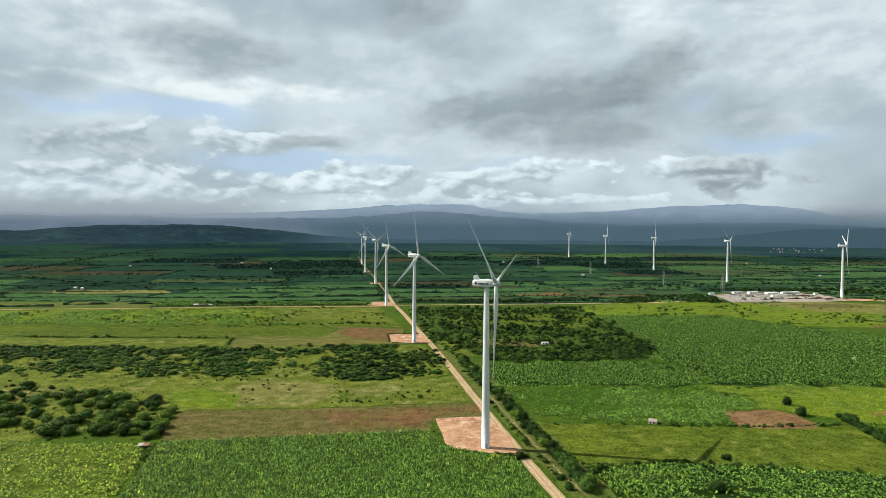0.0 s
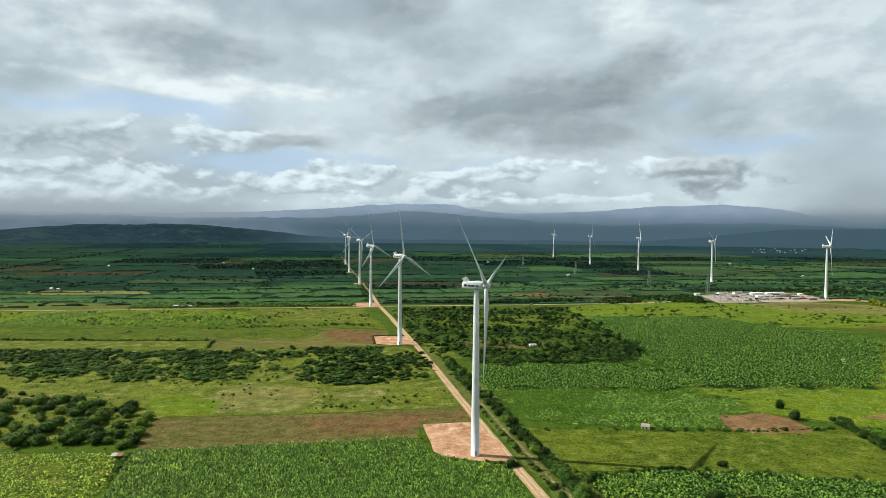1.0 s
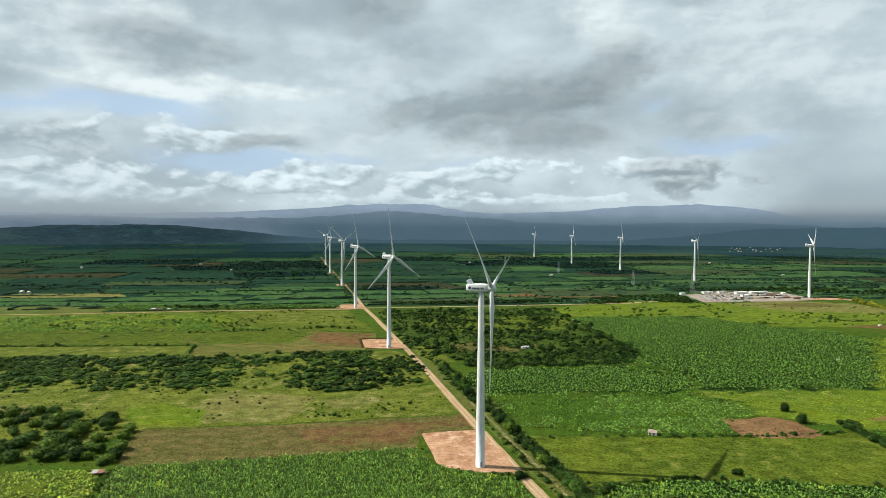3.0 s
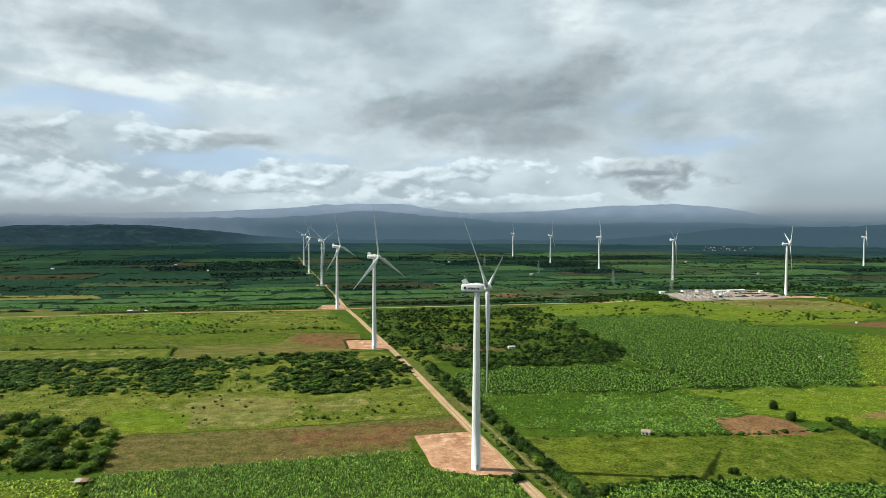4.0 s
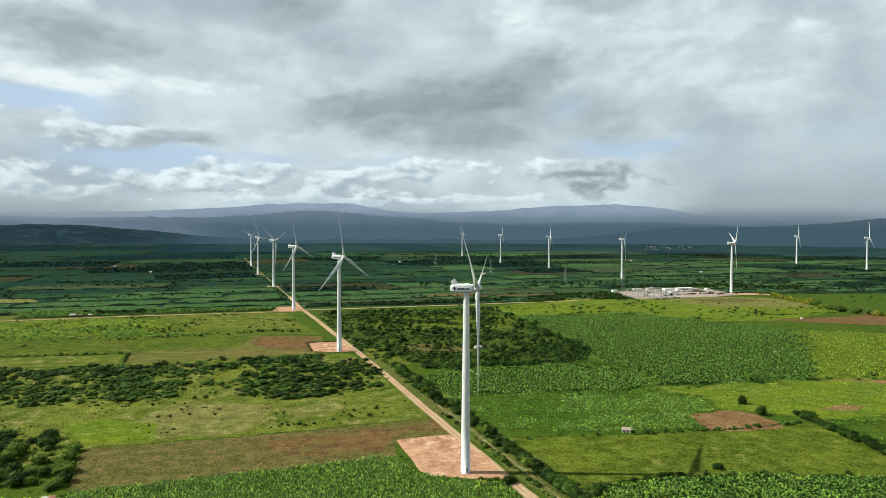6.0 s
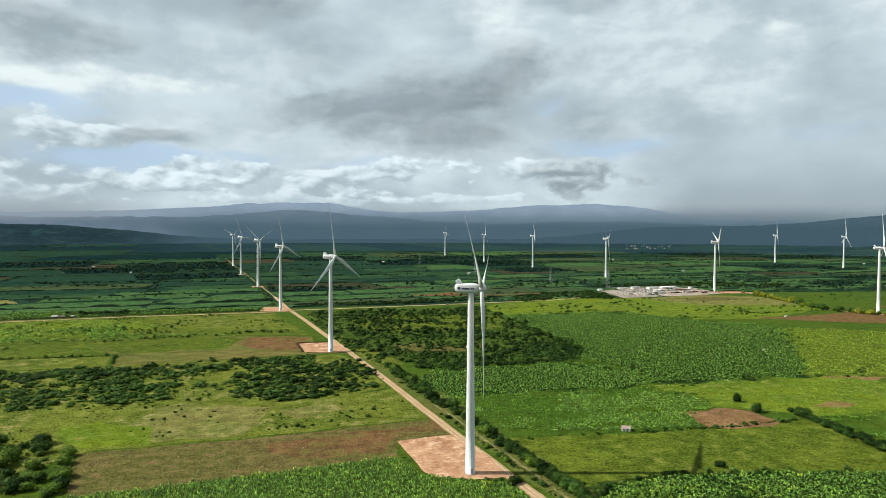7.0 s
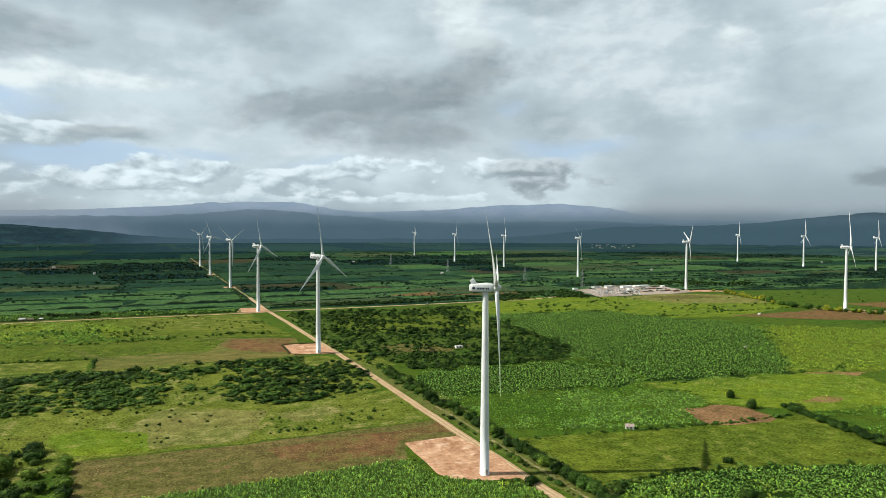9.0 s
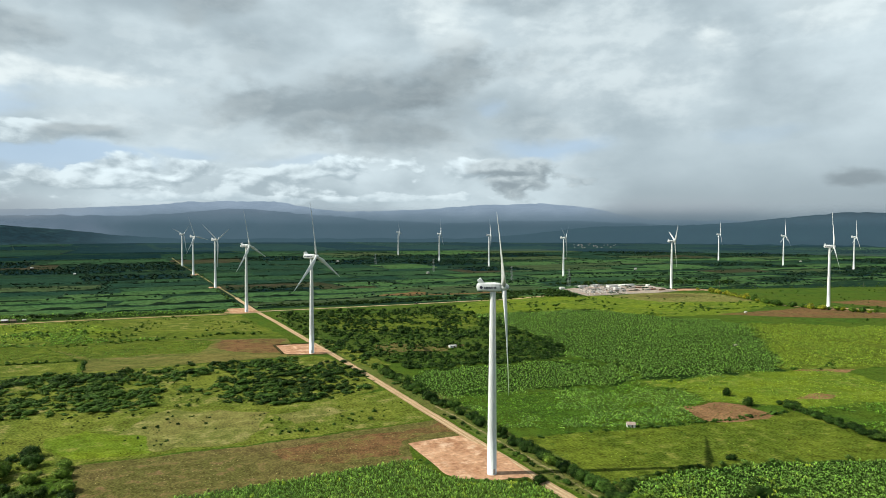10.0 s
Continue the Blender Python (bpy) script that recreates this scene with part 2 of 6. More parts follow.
MAT = dict(
    # darkened and blued like the far fields, with haze in the colour
    ground=surf("hazed_grassland", (0.017, 0.040, 0.021), (0.013, 0.032, 0.020), (0.028, 0.050, 0.024), 0.006, 0.05, 0.4, bump=0.4, spec=0.0),
    pasture=surf("pasture_grass", (0.122, 0.142, 0.020), (0.084, 0.118, 0.014), (0.162, 0.145, 0.046), 0.025, 0.10, 0.8, bump=0.6, mottle=1.5),
    meadow=surf("meadow_grass", (0.042, 0.086, 0.009), (0.068, 0.104, 0.010), (0.020, 0.046, 0.007), 0.02, 0.10, 1.0, bump=0.3, mottle=1.35),
    dry=surf("dry_grass", (0.165, 0.152, 0.045), (0.122, 0.138, 0.030), (0.200, 0.172, 0.066), 0.03, 0.12, 1.0, bump=0.3, mottle=1.35),
    grazed=surf("grazed_grass", (0.094, 0.122, 0.013), (0.066, 0.100, 0.010), (0.128, 0.132, 0.026), 0.025, 0.12, 0.8, bump=0.6, mottle=1.5),
    scrub=surf("scrub_grass", (0.07, 0.11, 0.018), (0.12, 0.125, 0.032), (0.035, 0.07, 0.01), 0.02, 0.09, 1.0, bump=0.3, mottle=1.35),
    undergrowth=surf("undergrowth", (0.038, 0.072, 0.010), (0.062, 0.092, 0.014), (0.018, 0.040, 0.006), 0.03, 0.12, 0.7, bump=0.5, mottle=1.4),
    stubble=surf("stubble_soil", (0.120, 0.096, 0.033), (0.098, 0.100, 0.025), (0.138, 0.086, 0.042), 0.02, 0.16, 1.0, bump=0.6, mottle=1.35),
    gold=surf("golden_stubble", (0.135, 0.118, 0.034), (0.098, 0.115, 0.024), (0.16, 0.112, 0.045), 0.02, 0.12, 1.0, bump=0.6, stretch=(0.4, 1, 1), mottle=1.35),
    vivid=surf("vivid_grass", (0.122, 0.165, 0.012), (0.084, 0.138, 0.012), (0.145, 0.150, 0.03), 0.03, 0.12, 1.0, bump=0.3, mottle=1.35),
    soil=surf("red_soil", (0.155, 0.083, 0.037), (0.13, 0.085, 0.032), (0.095, 0.095, 0.024), 0.03, 0.14, 1.0, c_at=0.57, bump=0.6, mottle=1.35),
    straw=surf("felled_straw", (0.25, 0.145, 0.070), (0.165, 0.092, 0.044), (0.09, 0.085, 0.024), 0.05, 0.3, 0.9, c_at=0.60, bump=0.8),
    stalk=surf("cut_stalk", (0.27, 0.235, 0.10), (0.20, 0.19, 0.07), (0.33, 0.27, 0.13), 0.05, 0.3, 1.0, island=0.6),
    # soil under crops, painted near-black for the shade between plants
    shaded_crop_floor=surf("shaded_crop_floor", (0.010, 0.026, 0.004), (0.015, 0.034, 0.005), (0.026, 0.030, 0.010), 0.02, 0.15, 0.7, c_at=0.66, bump=0.4),
    sand=surf("compacted_sand", (0.47, 0.275, 0.165), (0.37, 0.19, 0.105), (0.54, 0.37, 0.25), 0.06, 0.13, 0.5, c_at=0.55, bump=0.3, mottle=0.7),
    track=surf("road_dirt", (0.43, 0.295, 0.17), (0.36, 0.24, 0.13), (0.24, 0.18, 0.075), 0.04, 0.16, 0.8, c_at=0.63, bump=0.3, mottle=0.6),
    rut=surf("worn_dirt", (0.52, 0.38, 0.245), (0.45, 0.32, 0.20), None, 0.05, 0.3, 1.0, mottle=0.5),
    grassy_track=surf("grassy_track", (0.19, 0.17, 0.075), (0.12, 0.13, 0.04), (0.30, 0.235, 0.13), 0.05, 0.2, 0.8, c_at=0.55, mottle=0.9),
    bank=surf("earth_bank", (0.035, 0.04, 0.012), (0.055, 0.036, 0.016), (0.02, 0.035, 0.008), 0.1, 0.5, 1.2, bump=0.5),
    gravel=surf("yard_gravel", (0.40, 0.34, 0.29), (0.29, 0.23, 0.19), (0.44, 0.31, 0.23), 0.02, 0.1, 0.5, mottle=0.7),
    # far land: cloud shade and blue haze are mixed into these base colours
    far_a=surf("hazed_field_green", (0.024, 0.058, 0.028), (0.034, 0.073, 0.032), (0.017, 0.043, 0.023), 0.008, 0.035, 0.16, spec=0.0, mottle=1.35),
    far_b=surf("hazed_field_dark", (0.015, 0.040, 0.026), (0.021, 0.050, 0.030), (0.012, 0.031, 0.020), 0.008, 0.035, 0.16, spec=0.0, mottle=1.35),
    far_c=surf("hazed_field_pale", (0.044, 0.073, 0.031), (0.052, 0.071, 0.034), (0.030, 0.060, 0.026), 0.008, 0.035, 0.16, spec=0.0, mottle=1.35),
    far_d=surf("hazed_field_brown", (0.048, 0.043, 0.027), (0.040, 0.046, 0.023), (0.028, 0.040, 0.017), 0.008, 0.035, 0.16, spec=0.0, mottle=1.35),
    # brighter copy for the sunlit part of the far land
    far_e=surf("hazed_field_lit", (0.043, 0.096, 0.034), (0.061, 0.114, 0.040), (0.026, 0.066, 0.029), 0.008, 0.035, 0.16, spec=0.0, mottle=1.35),
    # woods, and far land painted as dark as woods for cloud shade
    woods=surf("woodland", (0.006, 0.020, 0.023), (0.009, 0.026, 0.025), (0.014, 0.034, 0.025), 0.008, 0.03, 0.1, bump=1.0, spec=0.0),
    # wooded hills, their green shifted to blue to imitate haze
    hill=surf("hazed_hill_woods", (0.006, 0.022, 0.032), (0.009, 0.028, 0.037), (0.016, 0.040, 0.042), 0.003, 0.010, 0.04, c_at=0.57, mottle=1.0),
    maize=surf("maize_leaf", (0.135, 0.250, 0.034), (0.095, 0.205, 0.026), (0.210, 0.310, 0.050), 0.03, 0.2, 0.8, c_at=0.57, rough=0.5, island=1.6, spec=0.12),
    bean=surf("yellow_green_leaf", (0.19, 0.275, 0.02), (0.125, 0.235, 0.018), (0.28, 0.32, 0.03), 0.03, 0.2, 0.8, c_at=0.56, rough=0.55, island=1.4, spec=0.1),
    lush=surf("lush_leaf", (0.100, 0.205, 0.016), (0.072, 0.165, 0.014), (0.150, 0.240, 0.022), 0.03, 0.2, 0.8, rough=0.6, island=1.2, spec=0.08),
    leaf=surf("thorn_leaf", (0.050, 0.104, 0.015), (0.034, 0.080, 0.012), (0.088, 0.135, 0.022), 0.03, 0.12, 0.5, c_at=0.57, rough=0.7, island=0.7, spec=0.05),
    leaf_dark=surf("dark_leaf", (0.024, 0.054, 0.008), (0.016, 0.040, 0.006), (0.046, 0.080, 0.012), 0.02, 0.12, 0.7, c_at=0.57, rough=0.7, island=0.7, spec=0.05),
    # darker, bluer leaf copy: distance haze and shade put into the colour
    leaf_far=surf("hazed_far_leaf", (0.016, 0.040, 0.018), (0.013, 0.032, 0.017), (0.025, 0.050, 0.018), 0.01, 0.05, 0.3, c_at=0.57, rough=0.7, island=0.7),
    leaf_light=surf("light_leaf", (0.092, 0.158, 0.018), (0.066, 0.125, 0.016), (0.140, 0.185, 0.024), 0.03, 0.12, 0.5, rough=0.7, island=0.6, spec=0.05),
    leaf_gold=surf("yellow_flowering_leaf", (0.25, 0.245, 0.014), (0.13, 0.18, 0.013), (0.34, 0.30, 0.015), 0.05, 0.2, 0.8, rough=0.6, island=0.9, spec=0.1),
    tuft=surf("tuft_leaf", (0.045, 0.08, 0.011), (0.085, 0.11, 0.018), (0.03, 0.052, 0.010), 0.05, 0.3, 0.9, rough=0.7, island=1.0),
    bark=surf("bark", (0.12, 0.09, 0.06), (0.08, 0.06, 0.045), None, 0.5, 2, 8, bump=0.6, local=True),
    paint=surf("white_paint", (0.78, 0.79, 0.78), (0.74, 0.755, 0.745), (0.66, 0.66, 0.63), 0.08, 0.3, 1.2, c_at=0.68, rough=0.42, spec=0.5, stretch=(1, 1, 0.25), local=True),
    blade=surf("blade_gelcoat", (0.80, 0.81, 0.80), (0.74, 0.75, 0.75), None, 0.05, 0.3, 1.2, rough=0.38, spec=0.5, local=True),
    mark=surf("dark_lettering", (0.05, 0.055, 0.09), (0.07, 0.07, 0.10), None, 0.3, 1, 3, rough=0.5, local=True),
    steel=surf("galvanised_steel", (0.42, 0.43, 0.44), (0.34, 0.35, 0.36), None, 0.3, 1.0, 4, rough=0.5, metal=0.6, local=True),
    concrete=surf("concrete", (0.46, 0.44, 0.40), (0.38, 0.36, 0.33), (0.30, 0.28, 0.25), 0.2, 0.8, 3, local=True),
    wall=surf("whitewash", (0.95, 0.94, 0.91), (0.86, 0.84, 0.80), (0.66, 0.60, 0.52), 0.2, 0.7, 2.5, c_at=0.64, each=0.2, local=True),
    tin=surf("tin_roof", (0.62, 0.62, 0.60), (0.50, 0.48, 0.46), (0.36, 0.22, 0.16), 0.3, 0.8, 3, c_at=0.6, rough=0.5, metal=0.3, each=0.3, local=True),
    rust=surf("rusted_tin", (0.26, 0.12, 0.085), (0.32, 0.17, 0.12), (0.45, 0.38, 0.34), 0.3, 0.8, 3, c_at=0.62, rough=0.7, metal=0.2, local=True),
    hut_tin=surf("faded_tin", (0.40, 0.30, 0.25), (0.46, 0.38, 0.33), (0.30, 0.17, 0.12), 0.3, 0.8, 3, c_at=0.6, rough=0.6, metal=0.2, local=True),
    dark=surf("dark_opening", (0.02, 0.02, 0.02), (0.03, 0.03, 0.03), None, 0.5, 2, 5),
    wood=surf("grey_timber", (0.20, 0.16, 0.12), (0.15, 0.12, 0.09), None, 0.5, 2, 6, local=True),
    car=surf("dark_red_paint", (0.10, 0.03, 0.025), (0.08, 0.025, 0.02), None, 0.5, 2, 6, rough=0.3, spec=0.5, local=True),
    rubber=surf("rubber", (0.02, 0.02, 0.02), (0.03, 0.03, 0.03), None, 0.5, 2, 6, local=True),
    glass=surf("dark_glass", (0.02, 0.025, 0.03), (0.03, 0.035, 0.04), None, 0.5, 2, 6, rough=0.08, spec=0.6, local=True),
)


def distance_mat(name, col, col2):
    """A far ridge that glows in the colour of the air in front of it: painted haze."""
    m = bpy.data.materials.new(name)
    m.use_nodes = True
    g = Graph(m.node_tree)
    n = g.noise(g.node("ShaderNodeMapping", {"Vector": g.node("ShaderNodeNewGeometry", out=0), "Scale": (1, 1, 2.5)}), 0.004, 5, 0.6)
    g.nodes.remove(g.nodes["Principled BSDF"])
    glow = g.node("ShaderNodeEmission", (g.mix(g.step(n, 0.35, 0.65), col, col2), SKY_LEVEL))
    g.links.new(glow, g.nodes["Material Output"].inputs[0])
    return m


# ---- building tools ----
def mesh_of(name, verts, quads, material):
    """A mesh from arrays of corners and of four-cornered faces."""
    verts, quads = np.asarray(verts, np.float32), np.asarray(quads, np.int32)
    me = bpy.data.meshes.new(name)
    me.vertices.add(len(verts))
    me.vertices.foreach_set("co", verts.ravel())
    me.loops.add(quads.size)
    me.loops.foreach_set("vertex_index", quads.ravel())
    me.polygons.add(len(quads))
    me.polygons.foreach_set("loop_start", np.arange(0, quads.size, 4, dtype=np.int32))
    me.update(calc_edges=True)
    me.materials.append(material)
    return me


def bm_mesh(name, bm, material, smooth=False):
    me = bpy.data.meshes.new(name)
    bm.to_mesh(me)
    bm.free()
    if smooth:
        me.polygons.foreach_set("use_smooth", [True] * len(me.polygons))
    me.materials.append(material)
    return me


def part(name, bm, material, parent, label="", smooth=False):
    """One bmesh as one mesh object under a thing or a part."""
    ob = new(name, bm if isinstance(bm, bpy.types.Mesh) else bm_mesh(name, bm, material, smooth))
    ob.parent = parent
    return tagged(ob, label)


def box(bm, size, at=(0, 0, 0), rot=None, bevel=0.0):
    m = Matrix.Translation(at) @ (rot or Matrix.Identity(4)) @ Matrix.Diagonal((*size, 1))
    made = bmesh.ops.create_cube(bm, size=1.0, matrix=m)["verts"]
    if bevel:
        edges = list({e for v in made for e in v.link_edges})
        bmesh.ops.bevel(bm, geom=edges, offset=bevel, segments=2, affect='EDGES', profile=0.6)
    return bm


def rod(bm, a, b, r, r2=None, seg=8):
    a, b = Vector(a), Vector(b)
    d = b - a
    m = Matrix.Translation((a + b) / 2) @ d.to_track_quat('Z', 'Y').to_matrix().to_4x4()
    bmesh.ops.create_cone(bm, cap_ends=True, segments=seg, radius1=r, radius2=r if r2 is None else r2, depth=d.length, matrix=m)
    return bm


def loft(bm, rings):
    """Skin over rings of equal count, closed at both ends."""
    vs = [[bm.verts.new(p) for p in ring] for ring in rings]
    n = len(vs[0])
    for a, b in zip(vs, vs[1:]):
        for i in range(n):
            bm.faces.new((a[i], a[(i + 1) % n], b[(i + 1) % n], b[i]))
    bm.faces.new(vs[0][::-1])
    bm.faces.new(vs[-1])
    bmesh.ops.recalc_face_normals(bm, faces=bm.faces[:])
    return bm


def inside(poly, pts):
    """Which of the points lie in the polygon."""
    res = np.zeros(len(pts), bool)
    x, y = pts[:, 0], pts[:, 1]
    for (x1, y1), (x2, y2) in zip(poly, poly[1:] + poly[:1]):
        if y1 != y2:
            res ^= ((y1 > y) != (y2 > y)) & (x < (x2 - x1) * (y - y1) / (y2 - y1) + x1)
    return res


rng = np.random.default_rng(11)


def scatter(poly, dx, dy, turn=0.0, jitter=0.35, patch=0.0, scale=0.03, seed=0.0, rag=0.0):
    """Points in rows over a polygon; patch is the share left bare, in patches of that scale."""
    p = np.array(poly, float)
    c, r = p.mean(0), np.abs(p - p.mean(0)).max() * 1.5
    gx, gy = np.meshgrid(np.arange(-r, r, dx), np.arange(-r, r, dy))
    q = np.stack((gx.ravel(), gy.ravel()), 1)
    q += (rng.random(q.shape) - 0.5) * 2 * np.asarray(jitter) * np.array((dx, dy))
    a = radians(turn)
    q = q @ np.array(((math.cos(a), math.sin(a)), (-math.sin(a), math.cos(a)))) + c
    if rag:
        near = inside([tuple(v) for v in c + (p - c) * (1 + 2.5 * rag / r)], q)
        q = q[near]
        shift = np.array([[noise.noise((x * 0.045, y * 0.045, 71.0)) + 0.5 * noise.noise((x * 0.16, y * 0.16, 77.0)), noise.noise((x * 0.045, y * 0.045, 83.0)) + 0.5 * noise.noise((x * 0.16, y * 0.16, 89.0))] for x, y in q])
        q = q[inside(poly, q + shift * rag * 1.6)]
    else:
        q = q[inside(poly, q)]
    if patch:
        f = np.array([noise.noise((x * scale, y * scale, seed)) + 0.5 * noise.noise((x * scale * 2.7, y * scale * 2.7, seed + 9)) for x, y in q])
        q = q[f > np.quantile(f, patch)] if len(q) else q
    return q


layer_z = 0.02


def sheet(name, poly, material, label, category, wobble=1.2, step=3.5, z=None, kind="structure"):
    """A thin piece of ground with ragged edges, laid over the ones before it."""
    global layer_z
    layer_z += 0.004 if z is None else 0
    bm = bmesh.new()
    pts = []
    for (x1, y1), (x2, y2) in zip(poly, poly[1:] + poly[:1]):
        n = max(1, int(math.hypot(x2 - x1, y2 - y1) / step))
        for i in range(n):
            x, y = x1 + (x2 - x1) * i / n, y1 + (y2 - y1) * i / n
            pts.append(tuple(c + wobble * 2 * noise.noise((x * 0.05, y * 0.05, k)) + min(wobble, 1.6) * noise.noise((x * 0.23, y * 0.23, k)) for c, k in ((x, 1.3), (y, 8.1))))
    zz = layer_z if z is None else z
    f = bm.faces.new([bm.verts.new((x, y, zz)) for x, y in pts])
    if f.calc_center_median() and f.normal.z < 0:
        f.normal_flip()
    bm.normal_update()
    if f.normal.z < 0:
        f.normal_flip()
    bmesh.ops.triangulate(bm, faces=bm.faces[:], ngon_method='EAR_CLIP')
    return tagged(new(name, bm_mesh(name, bm, material)), label, category, kind=kind)


def ribbon(name, pts, width, material, label, category, z=None, wobble=0.25, parent=None):
    """A strip along a line of points."""
    global layer_z
    layer_z += 0.004
    zz = layer_z if z is None else z
    bm = bmesh.new()
    line = []
    for (x1, y1), (x2, y2) in zip(pts, pts[1:]):
        n = max(1, int(math.hypot(x2 - x1, y2 - y1) / 6))
        line += [Vector((x1 + (x2 - x1) * i / n, y1 + (y2 - y1) * i / n)) for i in range(n)]
    line.append(Vector(pts[-1]))
    last = None
    for i, p in enumerate(line):
        d = (line[min(i + 1, len(line) - 1)] - line[max(i - 1, 0)]).normalized()
        s = Vector((-d.y, d.x))
        w = [width / 2 + wobble * noise.noise((p.x * 0.13, p.y * 0.13, k)) * 2 for k in (2.0, 5.0)]
        now = [bm.verts.new((*(p + s * w[0]), zz)), bm.verts.new((*(p - s * w[1]), zz))]
        if last:
            bm.faces.new((last[0], last[1], now[1], now[0]))
        last = now
    bmesh.ops.recalc_face_normals(bm, faces=bm.faces[:])
    ob = new(name, bm_mesh(name, bm, material))
    if parent:
        ob.parent = parent
        return ob
    return tagged(ob, label, category, kind="structure")


def stamp(forms, pts, size, tall, name, material, label, category, vary=0.4):
    """Many small plants as one object: forms is a list of (verts, quads)."""
    verts, quads, base = [], [], 0
    if not len(pts):
        return None
    size = np.broadcast_to(np.asarray(size, float), (len(pts),))
    kind = rng.integers(0, len(forms), len(pts))
    for k, (tv, tq) in enumerate(forms):
        sel = np.nonzero(kind == k)[0]
        if not len(sel):
            continue
        n = len(sel)
        a = rng.random(n) * 2 * math.pi
        s = size[sel] * (1 + vary * (rng.random(n) * 2 - 1))
        h = s * tall * (1 + vary * (rng.random(n) * 2 - 1))
        ca, sa = np.cos(a)[:, None], np.sin(a)[:, None]
        x = (tv[None, :, 0] * ca - tv[None, :, 1] * sa) * s[:, None] + pts[sel, 0, None]
        y = (tv[None, :, 0] * sa + tv[None, :, 1] * ca) * s[:, None] + pts[sel, 1, None]
        z = tv[None, :, 2] * h[:, None] + 0.0 * x
        verts.append(np.stack((x, y, z), -1).reshape(-1, 3))
        quads.append((tq[None] + (np.arange(n) * len(tv))[:, None, None] + base).reshape(-1, 4))
        base += n * len(tv)
    me = mesh_of(name, np.concatenate(verts), np.concatenate(quads), material)
    return tagged(new(name, me), label, category, kind="stuff")


def crown_form(seed, leaves, leaf, lobes=5, flat=0.75, core=True, up=0.55, spread=0.5, fat=0.0):
    """A ragged crown of leaf sprays over several lobes, about one unit in radius, standing on z = 0."""
    r = np.random.default_rng(seed)
    verts, quads = [], []
    cs = []
    for i in range(lobes):
        a, d = r.random() * 6.283, 0.15 + spread * r.random()
        cs.append((d * math.cos(a), d * math.sin(a), up + (r.random() - 0.45) * 0.5 * flat, 0.36 + fat + 0.24 * r.random()))
    if core:
        for cx, cy, cz, rad in cs:
            b = len(verts)
            for j, (zz, rr) in enumerate(((-0.75, 0.5), (0.0, 1.0), (0.75, 0.45))):
                for i in range(5):
                    a = i * 1.2566 + j * 0.5
                    w = rad * 0.86 * (0.8 + 0.4 * r.random())
                    verts.append((cx + w * rr * math.cos(a), cy + w * rr * math.sin(a), max(0.02, cz + w * zz * flat)))
            for j in range(2):
                for i in range(5):
                    i2 = (i + 1) % 5
                    quads.append((b + j * 5 + i, b + j * 5 + i2, b + j * 5 + 5 + i2, b + j * 5 + 5 + i))
            quads.append((b + 10, b + 11, b + 12, b + 13))
    for _ in range(leaves):
        cx, cy, cz, rad = cs[r.integers(lobes)]
        d = r.normal(size=3)
        d /= np.linalg.norm(d)
        if d[2] < -0.5:
            d[2] *= -1
        p = np.array((cx, cy, cz)) + d * rad * (0.82 + 0.38 * r.random()) * np.array((1, 1, flat))
        p[2] = max(p[2], 0.05)
        nrm = d + r.normal(size=3) * 0.30 + np.array((0, 0, 0.15))
        nrm /= np.linalg.norm(nrm)
        u = np.cross(nrm, r.normal(size=3))
        u /= np.linalg.norm(u)
        v = np.cross(nrm, u)
        l = leaf * (0.6 + 0.8 * r.random())
        b = len(verts)
        for su, sv in ((-1, -0.35), (0.1, -0.6), (1, 0.2), (-0.2, 0.65)):
            verts.append(tuple(p + u * su * l + v * sv * l + nrm * l * 0.25 * (abs(su) - 0.5)))
        quads.append((b, b + 1, b + 2, b + 3))
    return np.array(verts), np.array(quads)


def plant_form(seed, blades, reach, droop, width, rise=1.0):
    """A crop plant: arching blades in two bent pieces each, one unit high."""
    r = np.random.default_rng(seed)
    verts, quads = [], []
    for i in range(blades):
        a = 6.283 * (i / blades) + r.random() * 0.9
        d = np.array((math.cos(a), math.sin(a), 0))
        s = np.array((-math.sin(a), math.cos(a), 0)) * width
        k = reach * (0.7 + 0.6 * r.random())
        tip = rise * (0.75 + 0.4 * r.random())
        pts = [np.array((0, 0, 0.2 + 0.25 * r.random())), d * k * 0.5 + np.array((0, 0, tip)), d * k * 1.05 + np.array((0, 0, max(0.1, tip - droop * (0.6 + 0.8 * r.random()))))]
        b = len(verts)
        for p, w in zip(pts, (0.5, 1.0, 0.35)):
            verts += [tuple(p - s * w), tuple(p + s * w)]
        quads += [(b, b + 1, b + 3, b + 2), (b + 2, b + 3, b + 5, b + 4)]
    return np.array(verts), np.array(quads)


MAIZE_FAR = [plant_form(10 + s, 4, 0.60, 0.5, 0.15, 1.0) for s in range(8)]
MAIZE = [plant_form(s, 6, 0.70, 0.7, 0.095, 1.1) for s in range(8)]
BEAN = [plant_form(20 + s, 4, 0.62, 0.35, 0.17, 0.8) for s in range(8)]
BUSH_MID = [crown_form(50 + s, 34, 0.20, 2, 0.6, up=0.36, spread=0.45) for s in range(8)]
BUSH = [crown_form(40 + s, 62, 0.15, 3, 0.58, up=0.36, spread=0.5) for s in range(8)]
BUSH_TINY = [crown_form(70 + s, 9, 0.42, 1, 0.8, core=False, up=0.36) for s in range(5)]
BUSH_FAR = [crown_form(60 + s, 15, 0.30, 1, 0.7, up=0.36) for s in range(6)]
CLOD = [crown_form(90 + s, 4, 0.5, 1, 0.7, core=False, up=0.35) for s in range(5)]
